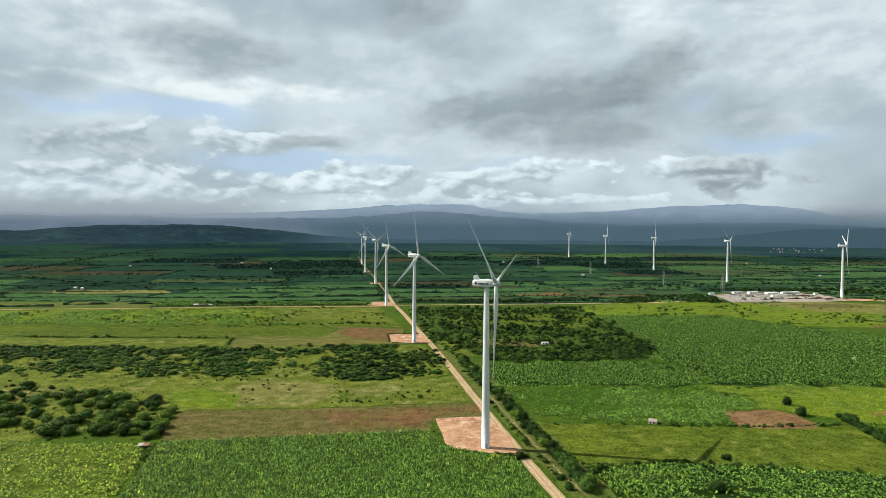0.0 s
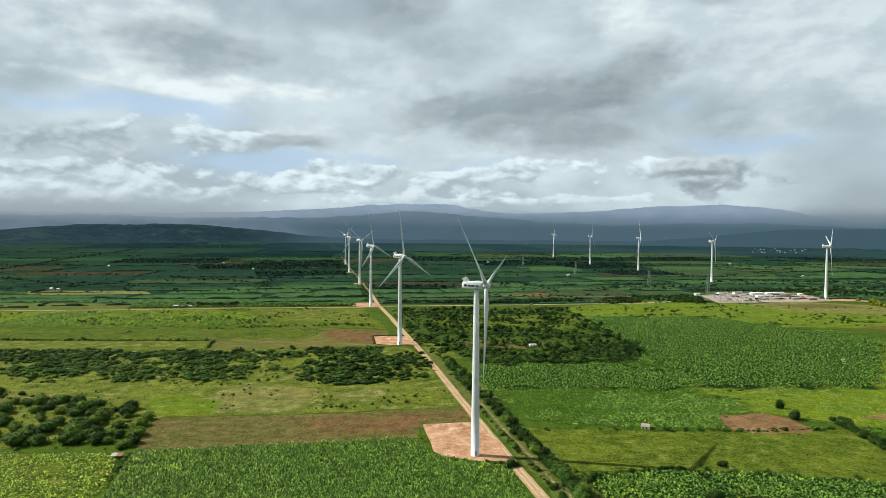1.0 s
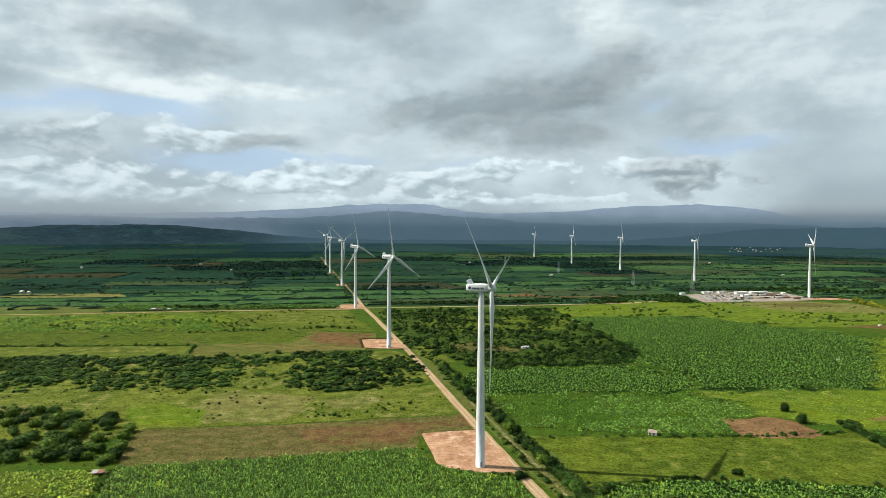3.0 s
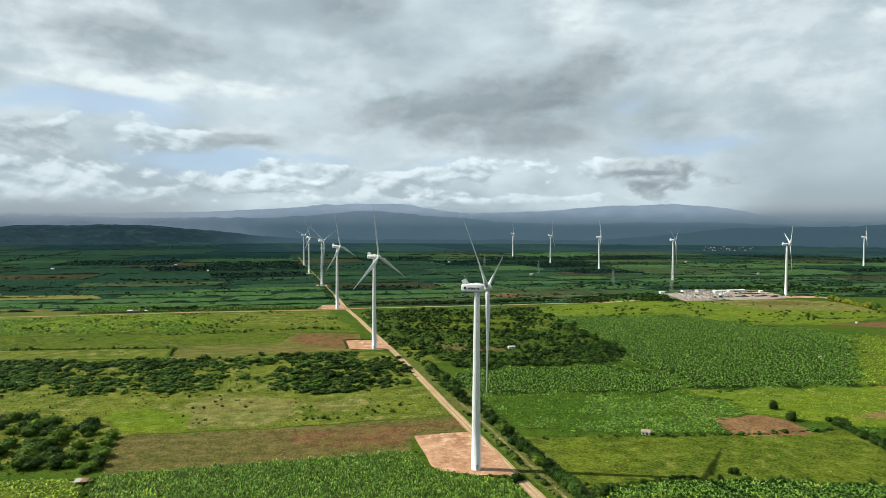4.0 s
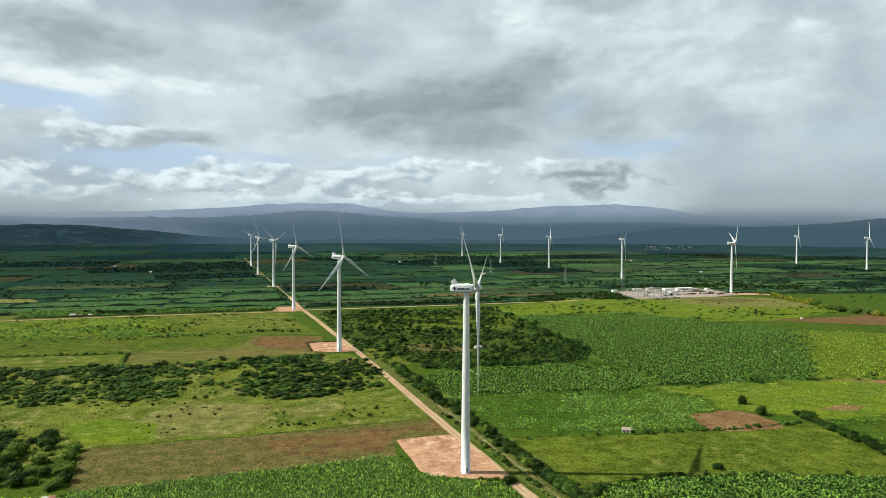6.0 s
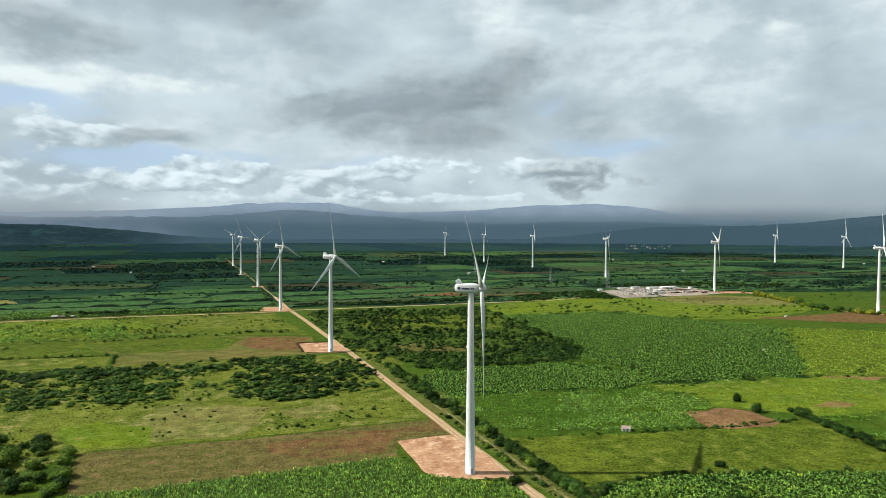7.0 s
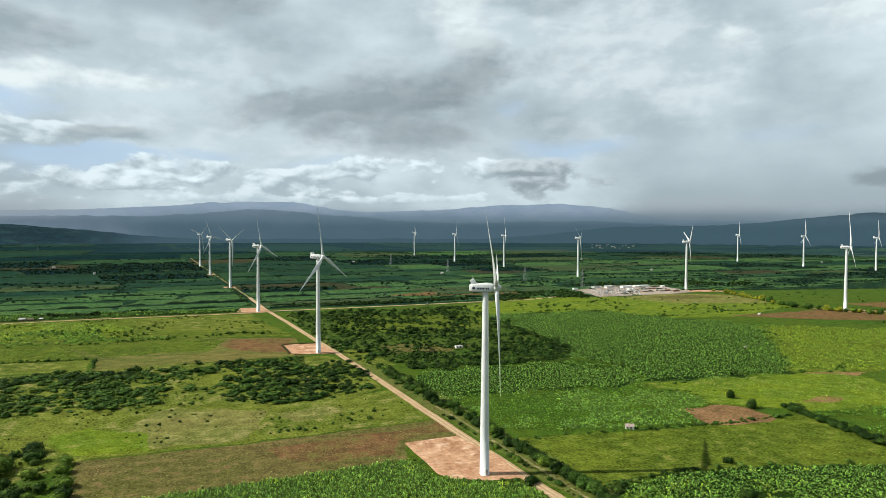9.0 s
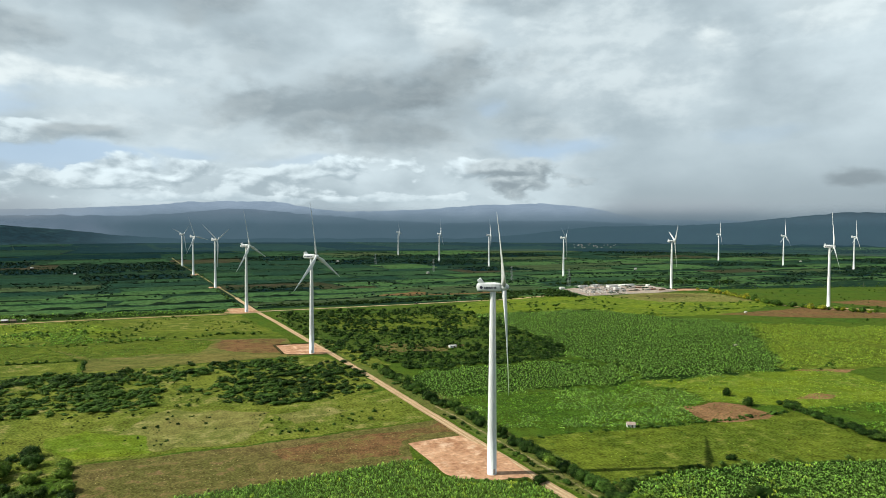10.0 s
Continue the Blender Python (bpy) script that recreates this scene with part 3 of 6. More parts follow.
TUFT = [crown_form(80 + s, 9, 0.34, 2, 0.7, core=False, up=0.4) for s in range(5)]

# ---- ground ----
bm = bmesh.new()
bmesh.ops.create_circle(bm, cap_ends=True, segments=96, radius=7000)
bmesh.ops.recalc_face_normals(bm, faces=bm.faces[:])
if next(iter(bm.faces)).normal.z < 0:
    bmesh.ops.reverse_faces(bm, faces=bm.faces[:])
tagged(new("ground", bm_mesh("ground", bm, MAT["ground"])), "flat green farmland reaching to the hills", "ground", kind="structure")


def road_x(y):
    return 20 - 0.178 * (y - 360)


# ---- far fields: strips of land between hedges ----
PALETTE = [("far_a", "dull green far field"), ("far_b", "dark green far field"), ("far_c", "pale green far field"), ("far_d", "brown far field"), ("woods", "far woodland darkened for cloud shade"), ("far_e", "bright green far field")]
far_rng = random.Random(4)
hedge_pts, far_fields = [], []
ridge_verts, ridge_quads = [], []


def far_hedge(p, q, tall):
    """A long uneven hedge between two far fields."""
    n = max(3, int(math.hypot(q[0] - p[0], q[1] - p[1]) / 6))
    dx, dy = (q[0] - p[0]) / n / 6, (q[1] - p[1]) / n / 6
    for i in range(n + 1):
        x, y = p[0] + (q[0] - p[0]) * i / n, p[1] + (q[1] - p[1]) * i / n
        x, y = x + 2 * noise.noise((x * 0.04, y * 0.04, 5)), y + 2 * noise.noise((x * 0.04, y * 0.04, 7))
        h = tall * min(1.3, max(0.05, 0.6 + 2.0 * noise.noise((x * 0.03, y * 0.03, 3)) + 0.5 * far_rng.uniform(-1, 1)))
        w = 0.6 + h * 0.5
        b = len(ridge_verts)
        ridge_verts.extend((x - dy * w * k, y + dx * w * k, h * z) for k, z in ((-1, 0), (-0.6, 0.8), (0.5, 1.0), (1, 0)))
        if i:
            ridge_quads.extend((b - 4 + j, b + j, b + j + 1, b - 3 + j) for j in range(3))


ys = [890, 930, 975, 1030, 1090, 1160, 1240, 1330, 1440, 1570, 1730, 1930, 2180, 2500, 2900, 3500, 4300]
for y0, y1 in zip(ys, ys[1:]):
    for side in (-1, 1):
        u = 6.0
        limit = (0.85 if side < 0 else 1.4) * y1 + 150
        while u < limit:
            w = far_rng.uniform(0.09, 0.27) * (y0 * 0.55 + 350)
            x0, x1 = side * u, side * (u + w - 3)
            deep = (y0 - 890) / 3000
            pick = far_rng.choices(range(5), weights=(max(0.1, 4 - 5 * deep), 3 + 2 * deep, max(0.05, 1.6 - 2.5 * deep), max(0.05, 0.8 - deep), 0.5 + 9 * deep))[0]
            if y0 < (1650 if side > 0 else 1420) and pick < 3 and far_rng.random() < (0.7 if side > 0 else 0.6 if y0 < 1150 else 0.35):
                pick = 5
            if pick == 4 and y0 < 1900 and side < 0:
                pick = 1
            if y0 > 2150 and pick in (0, 2, 3, 5):
                pick = 4 if y0 > 2700 else 1
            if side < 0 and 1430 < y0 < 1900 and u < 150:
                pick = 4
            if side > 0 and pick == 1 and y0 < 2400 and far_rng.random() < 0.6:
                pick = far_rng.choice((0, 2, 5))
            if side > 0 and u < 420 and y0 > 1230 and pick in (2, 5):
                pick = far_rng.choice((0, 1))
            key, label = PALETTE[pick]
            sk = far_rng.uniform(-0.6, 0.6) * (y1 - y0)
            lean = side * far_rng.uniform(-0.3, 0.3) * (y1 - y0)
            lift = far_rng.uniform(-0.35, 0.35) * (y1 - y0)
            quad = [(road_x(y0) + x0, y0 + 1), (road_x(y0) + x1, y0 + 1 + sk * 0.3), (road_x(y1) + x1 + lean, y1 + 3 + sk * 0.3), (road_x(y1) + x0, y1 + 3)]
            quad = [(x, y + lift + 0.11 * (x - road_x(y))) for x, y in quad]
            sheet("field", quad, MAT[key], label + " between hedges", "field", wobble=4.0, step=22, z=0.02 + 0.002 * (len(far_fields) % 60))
            far_fields.append(key)
            if pick == 4 and deep < 0.4:
                hedge_pts += [(x, y, far_rng.uniform(3.0, 6.0)) for x, y in scatter(quad, 10 + deep * 12, 10 + deep * 12, 0, 0.7)]
            for p, q, chance in ((quad[0], quad[1], 0.7), (quad[1], quad[2], 0.6)):
                if far_rng.random() < chance:
                    far_hedge(p, q, far_rng.uniform(1.0, 2.6) * (1 + deep * 0.8))
            # loose trees along the borders and a few inside
            for k in range(far_rng.randint(2, 9)):
                f, m = far_rng.random(), far_rng.choice((0.0, 0.0, 1.0, far_rng.random()))
                x = quad[0][0] + (quad[1][0] - quad[0][0]) * (f if m != 1.0 else 1.0)
                hedge_pts.append((x + far_rng.uniform(-3, 3), y0 + lift + 0.11 * x0 + (y1 - y0) * (m if m != 1.0 else f), far_rng.uniform(1.2, 3.4)))
            u += w
# belts and clumps of trees across the far farmland
for i in range(120):
    side = 1 if i < 92 else -1
    cy = 1000 + 1500 * far_rng.random() ** 1.5
    cx = far_rng.uniform(20, 1.15 * cy) if side > 0 else -far_rng.uniform(150, 0.75 * cy)
    length, deepness = far_rng.uniform(25, 130) * cy / 1300, far_rng.uniform(5, 18) * cy / 1300
    lean = far_rng.choice((far_rng.uniform(-0.12, 0.2), far_rng.uniform(-0.1, 0.15), far_rng.uniform(-1.2, 1.2)))
    for _ in range(int(length * deepness / 30)):
        p, q = far_rng.uniform(-1, 1), far_rng.gauss(0, 0.5)
        hedge_pts.append((cx + p * length, cy + p * length * lean + q * deepness, far_rng.uniform(1.6, 4.4)))


def tree_belt(a, b, spread, gap, low, high):
    """A belt of far trees between two points."""
    n = int(math.hypot(b[0] - a[0], b[1] - a[1]) / gap)
    for i in range(n):
        f = (i + far_rng.random()) / n
        hedge_pts.append((a[0] + (b[0] - a[0]) * f + far_rng.gauss(0, spread), a[1] + (b[1] - a[1]) * f + far_rng.gauss(0, spread), far_rng.uniform(low, high)))


for belt in (((-977, 1473), (-1077, 1931), 5, 5, 3, 5), ((-1077, 1931), (-1250, 2900), 7, 7, 3, 6), ((-319, 1309), (-290, 1100), 9, 3.5, 2, 4.5), ((-346, 1515), (-319, 1309), 7, 5, 2, 4),
             ((1046, 1946), (1363, 1798), 9, 3.5, 3, 6), ((610, 1321), (900, 1283), 9, 3.5, 3, 6), ((676, 1148), (851, 1171), 8, 3.5, 3, 5.5), ((605, 1043), (788, 1019), 7, 3, 2.5, 5), ((788, 1019), (1134, 1051), 8, 4, 3, 5.5),
             ((90, 930), (290, 925), 5, 2.2, 2.5, 4.5), ((60, 985), (250, 1005), 8, 4, 2, 4), ((300, 1150), (520, 1180), 9, 4, 3, 5.5), ((-620, 1115), (-590, 1160), 9, 3, 2, 5), ((-700, 1190), (-560, 1215), 6, 5, 2, 4)):
    tree_belt(*belt)

# ---- near fields ----
layer_z = 0.15
sheet("field", [(-1000, 885), (-90, 885), (100, 890), (640, 960), (1100, 900), (1100, 150), (-1000, 150)], MAT["meadow"], "rough green grass between the fields", "field", 3, 20)
sheet("field", [(-640, 1046), (-461, 1054), (-430, 1005), (-600, 985)], MAT["dry"], "pale dry fallow field by the lane", "field", 2.5)
sheet("field", [(-900, 880), (-100, 880), (-92, 850), (-264, 840), (-397, 818), (-560, 800), (-900, 760)], MAT["scrub"], "rough grass behind the lane", "field", 3)
sheet("field", [(-400, 905), (-110, 892), (-100, 862), (-264, 848), (-390, 830)], MAT["shaded_crop_floor"], "leafy green field behind the lane", "field", 2)
sheet("field", [(-900, 750), (-560, 794), (-397, 811), (-264, 831), (-90, 842), (-50, 674), (-129, 682), (-250, 668), (-900, 668)], MAT["grazed"], "rough green pasture beside the lane", "field", 2)
sheet("field", [(-620, 775), (-397, 806), (-300, 822), (-225, 800), (-200, 745), (-250, 700), (-420, 690), (-620, 690)], MAT["vivid"], "lime green rough crop beside the lane", "field", 6)
sheet("field", [(-222, 828), (-120, 838), (-92, 836), (-86, 800), (-62, 712), (-120, 716), (-190, 745)], MAT["pasture"], "smooth light green meadow beside the lane", "field", 3)
sheet("field", [(-900, 666), (-247, 664), (-206, 600), (-900, 598)], MAT["grazed"], "pale green young crop field", "field", 1)
sheet("field", [(-900, 596), (-208, 596), (-199, 556), (-900, 548)], MAT["pasture"], "smooth green meadow", "field", 1)
sheet("field", [(-246, 665), (-129, 679), (-48, 662), (-40, 575), (-196, 555), (-204, 598)], MAT["gold"], "olive brown stubble field", "field", 1.5)
sheet("field", [(-246, 664), (-129, 676), (-112, 664), (-114, 628), (-122, 612), (-200, 606)], MAT["grazed"], "green young crop beside the stubble", "field", 2.5)
sheet("field", [(-108, 668), (-48, 660), (-58, 628), (-58, 590), (-92, 600), (-110, 630)], MAT["soil"], "bare brown ploughed field", "field", 2.5)
sheet("field", [(-900, 546), (-367, 549), (-190, 556), (-35, 567), (-22, 560), (0, 452), (-47, 424), (-143, 431), (-302, 446), (-900, 400)], MAT["pasture"], "scrubby grass between thorn bushes", "field", 4)
sheet("field", [(-900, 405), (-302, 450), (-143, 434), (-47, 428), (2, 446), (16, 380), (-75, 363), (-152, 355), (-210, 300), (-900, 300)], MAT["pasture"], "yellow green grazing pasture", "field", 2.5)
sheet("field", [(-150, 388), (-140, 413), (-127, 436), (-97, 426), (-72, 412), (-78, 384), (-99, 362), (-126, 364)], MAT["dry"], "pale sandy dry grass in the pasture", "field", 5)
sheet("field", [(-70, 408), (-40, 420), (-30, 404), (-62, 390)], MAT["dry"], "pale sandy dry grass in the pasture", "field", 3)
sheet("field", [(-182, 398), (-165, 408), (-136, 388), (-128, 364), (-154, 359), (-176, 379)], MAT["vivid"], "vivid yellow green grass in the pasture", "field", 3)
sheet("field", [(-330, 402), (-250, 410), (-215, 395), (-255, 380), (-330, 380)], MAT["dry"], "pale sandy dry grass in the pasture", "field", 5)
sheet("field", [(-157, 353), (-75, 361), (18, 377), (23, 343), (-10, 343), (-13, 318), (-146, 300)], MAT["stubble"], "olive brown stubble field", "field", 1.2)
sheet("field", [(-75, 350), (-34, 356), (12, 371), (17, 352), (-14, 347), (-15, 328), (-58, 327)], MAT["soil"], "bare red brown ploughed soil", "field", 3)
CROP_A = [(-145, 299), (-13, 319), (-7, 296), (14, 284), (29, 278), (34, 240), (38, 222), (-130, 222), (-134, 248)]
CROP_A2 = [(-260, 298), (-150, 297), (-137, 248), (-133, 222), (-260, 222)]
sheet("field", CROP_A, MAT["undergrowth"], "dense tall green crop field", "field", 0.8)
sheet("field", CROP_A2, MAT["grazed"], "yellow green low crop field", "field", 0.8)

# right of the dirt road
sheet("field", [(34, 300), (53, 190), (90, 190), (60, 265), (45, 336), (33, 420), (-10, 604), (-44, 830), (-52, 830), (-18, 604), (11, 430)], MAT["scrub"], "rough verge between road and farm track", "verge", 1.0)
sheet("field", [(44, 336), (103, 331), (154, 331), (214, 338), (230, 260), (180, 262), (130, 273), (98, 275), (58, 268)], MAT["grazed"], "smooth yellow green pasture", "field", 1.5)
CROP_I = [(60, 266), (98, 274), (130, 272), (180, 261), (270, 255), (270, 222), (66, 222)]
sheet("field", CROP_I, MAT["shaded_crop_floor"], "dense green crop field", "field", 1)
CROP_J2 = [(44, 352), (95, 334), (152, 334), (159, 360), (186, 366), (182, 396), (168, 417), (34, 417)]
sheet("field", CROP_J2, MAT["meadow"], "lush green low crop field", "field", 4)
CROP_J = [(30, 420), (170, 420), (186, 470), (140, 498), (38, 497), (22, 470)]
sheet("field", CROP_J, MAT["shaded_crop_floor"], "dense green maize field", "field", 4.5)
CROP_M = [(170, 419), (330, 421), (330, 330), (222, 340), (200, 353), (186, 368), (182, 396)]
sheet("field", CROP_M, MAT["vivid"], "bright yellow green crop strip", "field", 4.5)
sheet("field", [(156, 361), (189, 363), (199, 350), (197, 331), (172, 329), (153, 331)], MAT["straw"], "brown field of felled straw", "field", 3.2)
sheet("field", [(238, 356), (262, 364), (272, 356), (256, 350)], MAT["straw"], "small brown patch of felled straw", "field", 1.5)
sheet("field", [(300, 420), (352, 436), (372, 422), (330, 405)], MAT["straw"], "small brown patch of felled straw", "field", 2)
SCRUB_K = [(-48, 832), (60, 842), (175, 852), (172, 774), (188, 620), (166, 510), (140, 500), (39, 505), (6, 556), (-12, 610)]
sheet("field", SCRUB_K, MAT["undergrowth"], "dense scrubland", "field", 3)
sheet("field", [(4, 795), (77, 806), (168, 770), (166, 716), (139, 667), (75, 674), (33, 673), (-6, 722)], MAT["grazed"], "bright rough grass behind the scrub", "field", 5)
sheet("field", [(18, 596), (44, 609), (78, 590), (100, 600), (96, 580), (67, 560), (39, 566), (18, 560)], MAT["stubble"], "brown bare earth among scrub", "field", 5)
sheet("field", [(-12, 640), (-2, 612), (9, 560), (20, 520), (6, 505), (-2, 530), (-14, 590)], MAT["pasture"], "pale grass strip along the road", "verge", 1.5)
CROP_L = [(188, 614), (174, 770), (330, 772), (382, 690), (440, 621), (330, 470), (300, 424), (176, 424), (190, 470), (168, 508)]
sheet("field", CROP_L, MAT["shaded_crop_floor"], "wide green maize field", "field", 7)
CROP_L2 = [(330, 470), (440, 621), (560, 560), (700, 480), (520, 380), (300, 424)]
sheet("field", CROP_L2, MAT["grazed"], "yellow green low crop field", "field", 7)
sheet("field", [(180, 860), (176, 776), (330, 776), (385, 694), (470, 690), (600, 750), (620, 800), (520, 905), (410, 910), (300, 940)], MAT["vivid"], "green pasture before the substation", "field", 4)
sheet("field", [(430, 905), (470, 820), (600, 790), (625, 830), (612, 905), (540, 935)], MAT["dry"], "pale olive pasture before the substation", "field", 4)
sheet("field", [(470, 900), (560, 905), (590, 870), (500, 858)], MAT["stubble"], "olive brown fallow field", "field", 4)
sheet("field", [(455, 694), (560, 704), (612, 718), (640, 706), (668, 650), (636, 606), (560, 630), (500, 664)], MAT["soil"], "flat brown ploughed field", "field", 2)
sheet("field", [(640, 960), (1100, 900), (1200, 640), (680, 640), (640, 720), (632, 820)], MAT["meadow"], "green pasture beside the tree row", "field", 4)
sheet("field", [(690, 760), (780, 760), (800, 700), (720, 690)], MAT["soil"], "flat brown ploughed field", "field", 3)
sheet("field", [(95, 1000), (185, 1050), (270, 1040), (340, 1000), (200, 985)], MAT["soil"], "red brown bare field", "field", 4)
sheet("field", [(200, 1000), (330, 1010), (430, 1060), (300, 1120), (150, 1110)], MAT["far_c"], "pale yellow green field", "field", 5)

# ---- roads ----
MAIN = [(50, 190), (38, 247), (31, 285), (20, 352), (9, 420), (-2, 488), (-17, 575), (-31, 650), (-52, 768), (-73, 875), (-96, 1026)]
MAIN_FAR = [(-96, 1026), (-124, 1190), (-172, 1480), (-226, 1790), (-300, 2250)]
road = ribbon("road", MAIN, 5.4, MAT["track"], "straight pale dirt road with wheel ruts", "road")
for off in (-1.15, 1.15):
    ribbon("wheel_rut", [(x + off, y) for x, y in MAIN], 0.95, MAT["rut"], "", "", wobble=0.2, parent=road)
ribbon("road", MAIN_FAR, 3.4, MAT["grassy_track"], "narrow overgrown dirt road between far turbines", "road")
ribbon("road", [(-1100, 690), (-720, 760), (-526, 801), (-397, 815), (-264, 836), (-90, 850), (-70, 856)], 5.0, MAT["track"], "pale dirt lane across the farmland", "road")
ribbon("road", [(-70, 862), (0, 870), (71, 879), (135, 886), (177, 893), (233, 901), (291, 908), (350, 935), (410, 965)], 5.0, MAT["rut"], "pale dirt lane towards the substation", "road")
ribbon("road", [(66, 190), (52, 236), (45.5, 262), (43.5, 275), (40, 297), (34.5, 325), (30.5, 352), (26, 379), (21, 402)], 1.5, MAT["grassy_track"], "narrow dirt farm track", "track", wobble=0.5)
ribbon("road", [(640, 955), (634, 889), (618, 813), (604, 747), (614, 716), (660, 640), (740, 560)], 4, MAT["track"], "pale dirt lane beside the tree row", "road")

# ---- turbine pads ----
PADS = [
    [(-10, 342), (4, 344), (18, 346), (29, 310), (30, 286), (14, 287), (0, 293), (-4, 299)],
    [(-59, 625), (-27, 627), (-17, 578), (-34, 576), (-54, 584)],
    [(-104, 900), (-78, 902), (-68, 858), (-92, 855), (-108, 862)],
    [(-142, 1208), (-124, 1210), (-120, 1184), (-140, 1185)],
    [(-194, 1506), (-178, 1507), (-174, 1484), (-192, 1485)],
]
for p in PADS:
    sheet("turbine_pad", p, MAT["sand"], "bare pinkish sandy turbine pad", "pad", 0.4, 4)
sheet("turbine_pad", [(560, 985), (640, 972), (655, 940), (600, 948), (552, 955)], MAT["sand"], "bare sandy turbine pad", "pad", 1, 5)
sheet("turbine_pad", [(615, 712), (650, 712), (690, 668), (650, 690)], MAT["sand"], "bare sandy turbine pad", "pad", 1, 5)


def earth_bank(pts, height):
    """A low heaped bank along a line."""
    bm = bmesh.new()
    rings = []
    for i, (x, y) in enumerate(pts):
        a, b = pts[max(i - 1, 0)], pts[min(i + 1, len(pts) - 1)]
        d = Vector((b[0] - a[0], b[1] - a[1])).normalized()
        s = Vector((-d.y, d.x))
        h = height * (0.8 + 0.4 * noise.noise((x * 0.3, y * 0.3, 0)))
        rings.append([(x + s.x * k, y + s.y * k, z * h) for k, z in ((-1.6, -0.05), (-0.8, 0.7), (0, 1), (0.8, 0.7), (1.6, -0.05))])
    loft(bm, rings)
    tagged(new("earth_bank", bm_mesh("earth_bank", bm, MAT["bank"], True)), "dark overgrown earth bank round the pad", "bank", kind="structure")


earth_bank([(-55 - i * 0.5, 585 + i * 4) for i in range(11)] + [(-58 + i * 4, 627) for i in range(8)], 1.4)
earth_bank([(-52 + i * 4.2, 580 - i * 0.7) for i in range(9)], 0.7)

# ---- hills and distance ----
def ridge(name, radius, depth, material, label, line, rough, a0, a1, category="hill"):
    """A long ridge round part of the horizon; line gives bearings in degrees and heights in metres."""
    bm = bmesh.new()
    rows = []
    n = int((a1 - a0) * 4)
    for i in range(n + 1):
        a = a0 + (a1 - a0) * i / n
        h = float(np.mean([np.interp(a + d, [p[0] for p in line], [p[1] for p in line]) for d in (-0.8, -0.4, 0, 0.4, 0.8)]))
        h += rough * (noise.noise((a * 0.35, radius, 0)) + 0.5 * noise.noise((a * 1.1, radius, 4)) + 0.3 * noise.noise((a * 3.1, radius, 4)))
        h = max(h, 2)
        row = []
        for k, (f, z) in enumerate(((-1, -0.02), (-0.7, 0.18), (-0.42, 0.5), (-0.18, 0.84), (0, 1), (0.25, 0.6), (0.5, -0.02))):
            r = radius + depth * f * (1 + 0.15 * noise.noise((a * 0.8, k * 1.7, radius)))
            row.append(bm.verts.new((r * math.sin(radians(a)), r * math.cos(radians(a)), h * z + min(h, 60) / 60 * rough * 0.6 * noise.noise((a * 2, k * 3.1, 1)) * (0 < k < 6))))
        rows.append(row)
    for p, q in zip(rows, rows[1:]):
        for k in range(6):
            bm.faces.new((p[k], q[k], q[k + 1], p[k + 1]))
    bmesh.ops.recalc_face_normals(bm, faces=bm.faces[:])
    tagged(new(name, bm_mesh(name, bm, material, True)), label, category, kind="structure")


ridge("backdrop", 4880, 150, distance_mat("far_haze_glow", (0.30, 0.395, 0.50), (0.255, 0.345, 0.445)), "pale blue mountain range in haze",
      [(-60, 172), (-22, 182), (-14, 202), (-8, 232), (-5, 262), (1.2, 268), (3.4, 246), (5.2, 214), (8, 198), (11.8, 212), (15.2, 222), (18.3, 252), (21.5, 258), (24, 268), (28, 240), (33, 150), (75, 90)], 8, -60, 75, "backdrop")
ridge("backdrop", 4700, 150, distance_mat("middle_haze_glow", (0.165, 0.225, 0.295), (0.13, 0.19, 0.25)), "blue grey hills in haze",
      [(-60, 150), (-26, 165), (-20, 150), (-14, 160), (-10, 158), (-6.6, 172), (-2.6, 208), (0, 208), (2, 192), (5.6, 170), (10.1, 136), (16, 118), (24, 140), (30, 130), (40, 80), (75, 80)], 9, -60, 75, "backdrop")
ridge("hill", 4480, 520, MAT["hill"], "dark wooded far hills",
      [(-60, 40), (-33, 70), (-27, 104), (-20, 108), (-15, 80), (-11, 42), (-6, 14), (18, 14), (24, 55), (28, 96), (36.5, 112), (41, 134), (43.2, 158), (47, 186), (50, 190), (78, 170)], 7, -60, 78)


